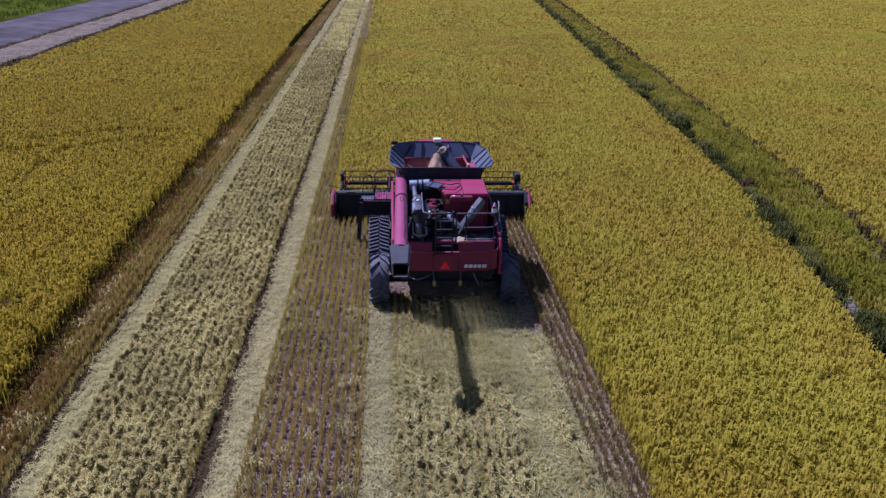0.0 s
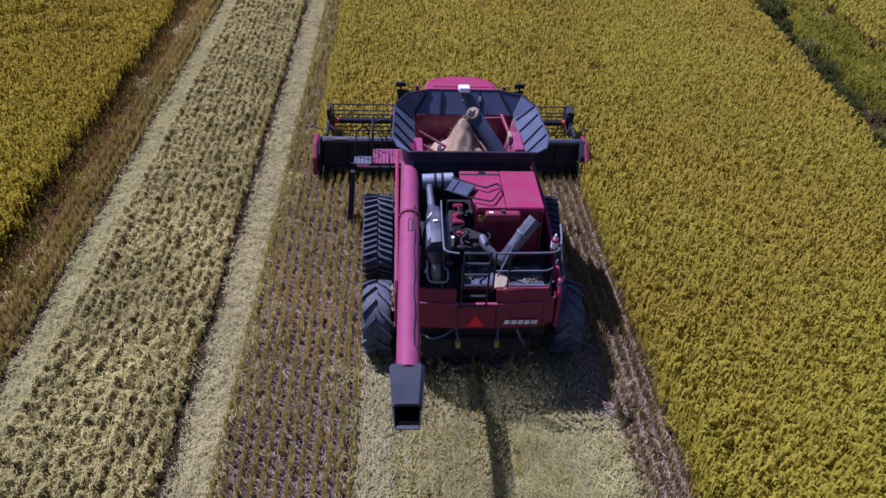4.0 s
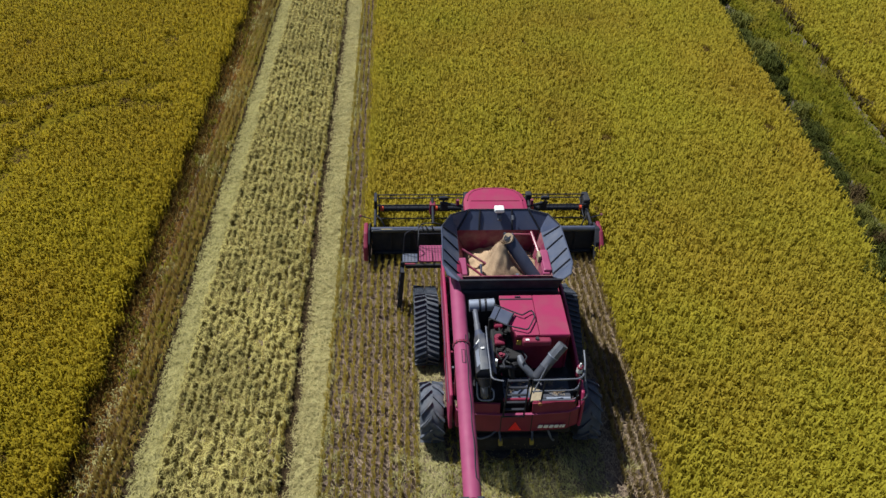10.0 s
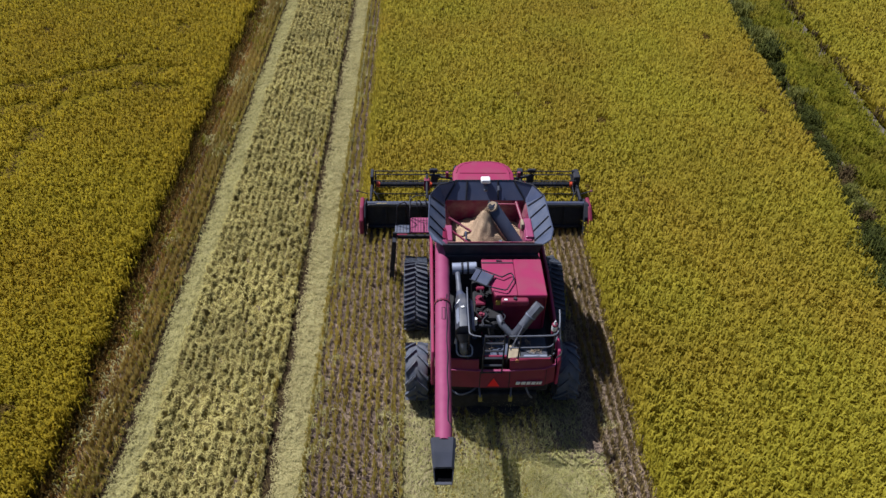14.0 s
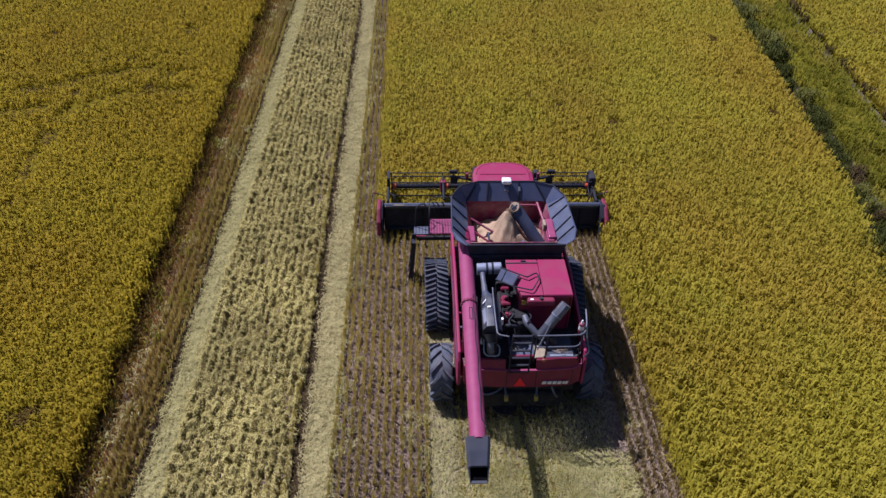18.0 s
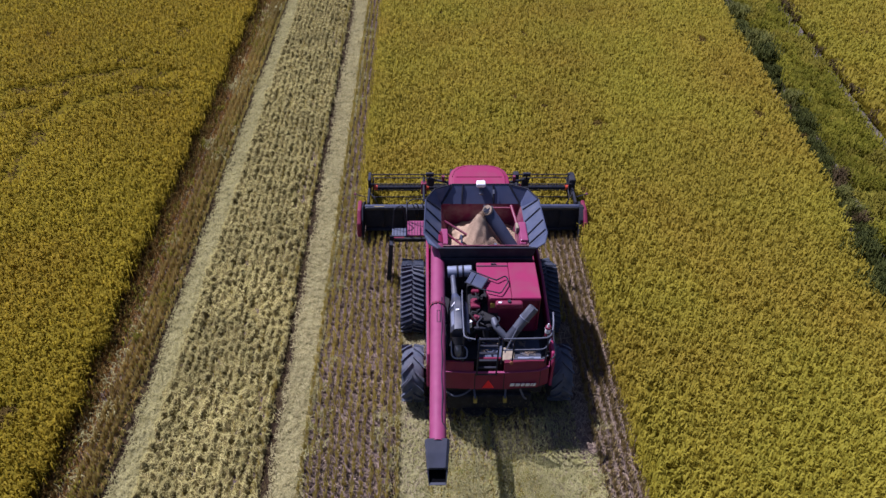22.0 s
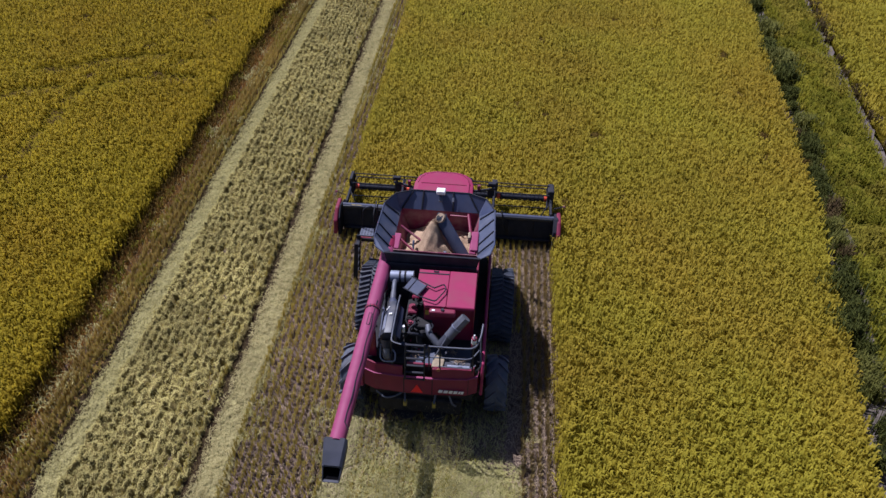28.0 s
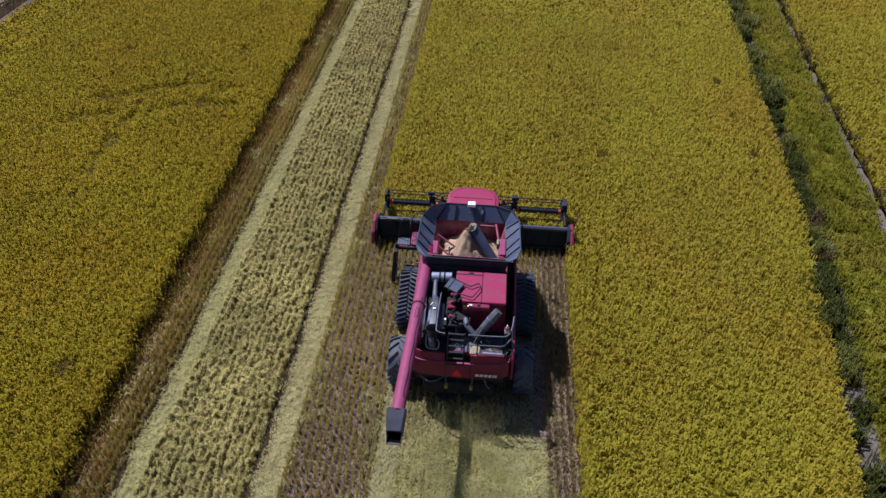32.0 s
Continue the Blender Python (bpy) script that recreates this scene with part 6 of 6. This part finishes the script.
SPOUT = ((-3.40, -3.46, 3.66, 4.1, 0.25, 0.285), (-3.8, -3.75, 3.52, 3.955, 0.235, 0.26), (-4.28, -4.03, 3.5, 3.80, 0.195, 0.235))
for y0, y1, z0, z1, w0, w1 in SPOUT:
    rings.append([bm.verts.new(v) for v in ((-1.575 - w0, y0, z0), (-1.575 - w1, y1, z1 - 0.06), (-1.575 - w1 + 0.06, y1, z1), (-1.575 + w1 - 0.06, y1, z1), (-1.575 + w1, y1, z1 - 0.06), (-1.575 + w0, y0, z0))])
for a, b in zip(rings, rings[1:]):
    for j in range(6):
        bm.faces.new((a[j], a[(j + 1) % 6], b[(j + 1) % 6], b[j]))
bm.faces.new(rings[0])
spout = part("spout", bm, SLATE, combine, "dark grey rubber unloading spout, open at the end")
sol = spout.modifiers.new("thick", 'SOLIDIFY')
sol.thickness = 0.02
# black lining of the mouth; its colour holds the shade inside the spout
def rim_mesh(inner, outer):
    own = bmesh.new()
    a, b = [own.verts.new(v.co) for v in inner], [own.verts.new(v.co) for v in outer]
    for j in range(6):
        own.faces.new((a[j], a[(j + 1) % 6], b[(j + 1) % 6], b[j]))
    return own


bm = bmesh.new()
rings = []
for k, (y0, y1, z0, z1, w0, w1) in enumerate(((-3.62, -3.62, 3.62, 3.9, 0.18, 0.2), (-4.266, -4.045, 3.512, 3.765, 0.178, 0.20))):
    rings.append([bm.verts.new(v) for v in ((-1.575 - w0, y0, z0), (-1.575 - w1, y1, z1 - 0.04), (-1.575 - w1 + 0.05, y1, z1), (-1.575 + w1 - 0.05, y1, z1), (-1.575 + w1, y1, z1 - 0.04), (-1.575 + w0, y0, z0))])
for j in range(6):
    bm.faces.new((rings[0][j], rings[0][(j + 1) % 6], rings[1][(j + 1) % 6], rings[1][j]))
bm.faces.new(rings[0])
# rim round the mouth, between lining and outer shell
rim = [bm.verts.new(v) for v in ((-1.765, -4.272, 3.505), (-1.805, -4.04, 3.74), (-1.745, -4.035, 3.792), (-1.405, -4.035, 3.792), (-1.345, -4.04, 3.74), (-1.385, -4.272, 3.505))]
part("mouth_rim", rim_mesh(rings[1], rim), SLATE, spout)
for v in rim:
    bm.verts.remove(v)
part("spout_throat", bm, VOID, spout, "spout mouth painted black for the shade inside")

# fire extinguisher on the rail
fe = new("fire_extinguisher")
tagged(fe, "small red and white fire extinguisher strapped to the rear rail", "extinguisher")
part("cylinder", rod((1.46, 0.34, 3.52), (1.46, 0.34, 3.84), 0.075, seg=16), RED, fe, smooth=40)
part("band", rod((1.46, 0.34, 3.64), (1.46, 0.34, 3.78), 0.078, seg=16), WHITE, fe, "white printed band")
part("valve", rod((1.46, 0.34, 3.84), (1.46, 0.34, 3.95), 0.04, 0.02, seg=10), WHITE, fe)
part("bracket", box((1.44, 0.2, 3.58), (1.56, 0.28, 3.62)), BLACK, fe)

# grain spilling out of the auger mouth on to the pile
gs = np.random.default_rng(17)
n_ = 6000
u_ = gs.random(n_) ** 0.8
c_ = np.c_[0.03 - 0.24 * u_ ** 0.7, 4.82 - 0.10 * u_, 4.38 - 0.5 * u_ ** 1.3] + gs.normal(0, 1, (n_, 3)) * (0.04 + 0.06 * u_)[:, None] * np.array([1.0, 0.8, 0.55])
v_ = (c_[:, None] + gs.normal(0, 0.009, (n_, 3, 3))).reshape(-1, 3)
spill = fast_mesh("grain_spill", v_, np.arange(3 * n_).reshape(-1, 3), GRAIN, 3)
tagged(spill, "loose rice grain spilling from the auger mouth", "grain", kind="stuff")

# chaff thrown out behind the spreader, still in the air
n_ = 90000
u_ = gs.random(n_) ** 0.75
side_ = gs.normal(0.45, 0.55 + 0.75 * u_, n_)
c_ = np.c_[side_, -0.35 - 4.4 * u_ + gs.normal(0, 0.2, n_), np.clip(0.75 - 0.5 * u_ + gs.normal(0, 0.28, n_) * (1.1 - 0.5 * u_), 0.06, 1.5)]
clot_ = np.array([noise.noise((a * 0.9, b * 0.8, c * 1.2)) for a, b, c in c_])
c_ = c_[(clot_ > -0.08) & (c_[:, 0] > -2.2) & (c_[:, 0] < 3.3)]
az_, L_ = gs.uniform(0, 2 * np.pi, len(c_)), gs.uniform(0.004, 0.014, len(c_))
d_ = np.c_[np.cos(az_), np.sin(az_), gs.normal(0, 0.5, len(c_))] * L_[:, None]
s_ = np.c_[-np.sin(az_), np.cos(az_), gs.normal(0, 0.6, len(c_))] * 0.0042
flying = fast_mesh("flying_chaff", np.stack([c_ - d_ - s_, c_ - d_ + s_, c_ + d_], axis=1).reshape(-1, 3), np.arange(3 * len(c_)).reshape(-1, 3), STRAW, 3)
tagged(flying, "pale chopped straw thrown out behind the harvester", "straw", kind="stuff")

# pale trim and straw scraps left on the rear deck
part("deck_trim", box((0.74, 0.33, 2.60), (1.38, 0.40, 2.625), 0.008), SILVER, combine, "pale scuffed edge of the rear tread plate")
part("deck_trim", plate([(0.66, 0.62, 2.62), (0.72, 0.68, 2.62), (1.06, 0.46, 2.62), (1.02, 0.40, 2.62)], 0.015), STEEL, combine, "grey support bar across the tread plate")
for x_, y_, w_, h_ in ((0.98, 0.52, 0.16, 0.07), (1.2, 0.6, 0.10, 0.06), (0.86, 0.86, 0.12, 0.08), (-0.2, 0.62, 0.14, 0.05), (0.12, 0.9, 0.10, 0.07)):
    P = np.random.default_rng(int(100 * x_) + 900).normal(0, 0.4, (14, 2)) * w_ + np.array([x_, y_])
    ob = blades("deck_chaff", np.c_[P, np.full(len(P), 2.59)], LITTER, h_, 0.012, 0.12, 0.8, per=3, jitter=0.02, seed=901, tri=False)
    ob.parent = combine
# small clutter of the engine deck: hoses, brackets, chaff heaps
rng = random.Random(5)
for k in range(26):
    x, y = rng.uniform(-0.75, 0.35), rng.uniform(0.55, 1.45)
    z = 2.55 + rng.uniform(0.0, 0.35)
    w, d, h = rng.uniform(0.04, 0.13), rng.uniform(0.04, 0.13), rng.uniform(0.03, 0.1)
    part("engine_detail", box((x, y, z), (x + w, y + d, z + h), 0.012), (DARK, BLACK, GREY, RED, DARK, DARK)[k % 6], combine)
for k in range(12):
    x, y = rng.uniform(-0.6, 0.2), rng.uniform(1.0, 2.3)
    p = [Vector((x, y, 3.3 + rng.uniform(0, 0.1)))]
    for _ in range(4):
        p.append(p[-1] + Vector((rng.uniform(-0.16, 0.16), rng.uniform(-0.22, 0.05), rng.uniform(-0.14, 0.06))))
    part("engine_hose", pipe(curved(p, 3), rng.uniform(0.014, 0.03), 6), (DARK, DARK, BLACK)[k % 3], combine)
for k in range(5):
    y0 = 0.5 + 0.25 * k
    pts = [(-1.42 + 0.05 * k, y0, 2.62 + 0.06 * k), (-1.34 + 0.03 * k, y0 + 0.6, 2.8 + 0.05 * (k % 3)), (-1.3 - 0.02 * k, y0 + 1.2, 2.72 + 0.08 * k), (-1.36 + 0.04 * k, y0 + 1.6, 2.95)]
    part("side_hose", pipe(curved(pts), 0.03 + 0.008 * (k % 3), 8), (BLACK, DARK, GREY)[k % 3], combine)
part("side_box", box((-1.45, 0.55, 2.55), (-1.2, 1.0, 2.9), 0.03, 2), BLACK, combine, "black valve box beside the muffler")
part("sight_glass", rod((-0.58, 1.0, 3.2), (-0.58, 1.0, 3.42), 0.05, seg=12), WHITE, combine, "small white filter bowl")
part("rear_lamp", rod((0.52, 0.1, 2.72), (0.52, 0.06, 2.72), 0.05, seg=14), AMBER, combine, "small dull amber rear lamp")
for z in (2.95, 3.35):
    part("tank_latch", box((1.36, 3.05, z), (1.43, 3.12, z + 0.12), 0.01), BLACK, combine)
# bits along the gap beside the auger
for k in range(9):
    y = 0.9 + k * 0.48
    part("side_bracket", box((-1.69, y, 2.4), (-1.62, y + 0.07, 2.62 + 0.1 * (k % 3)), 0.01), (BLACK, STEEL, RED)[k % 3], combine)
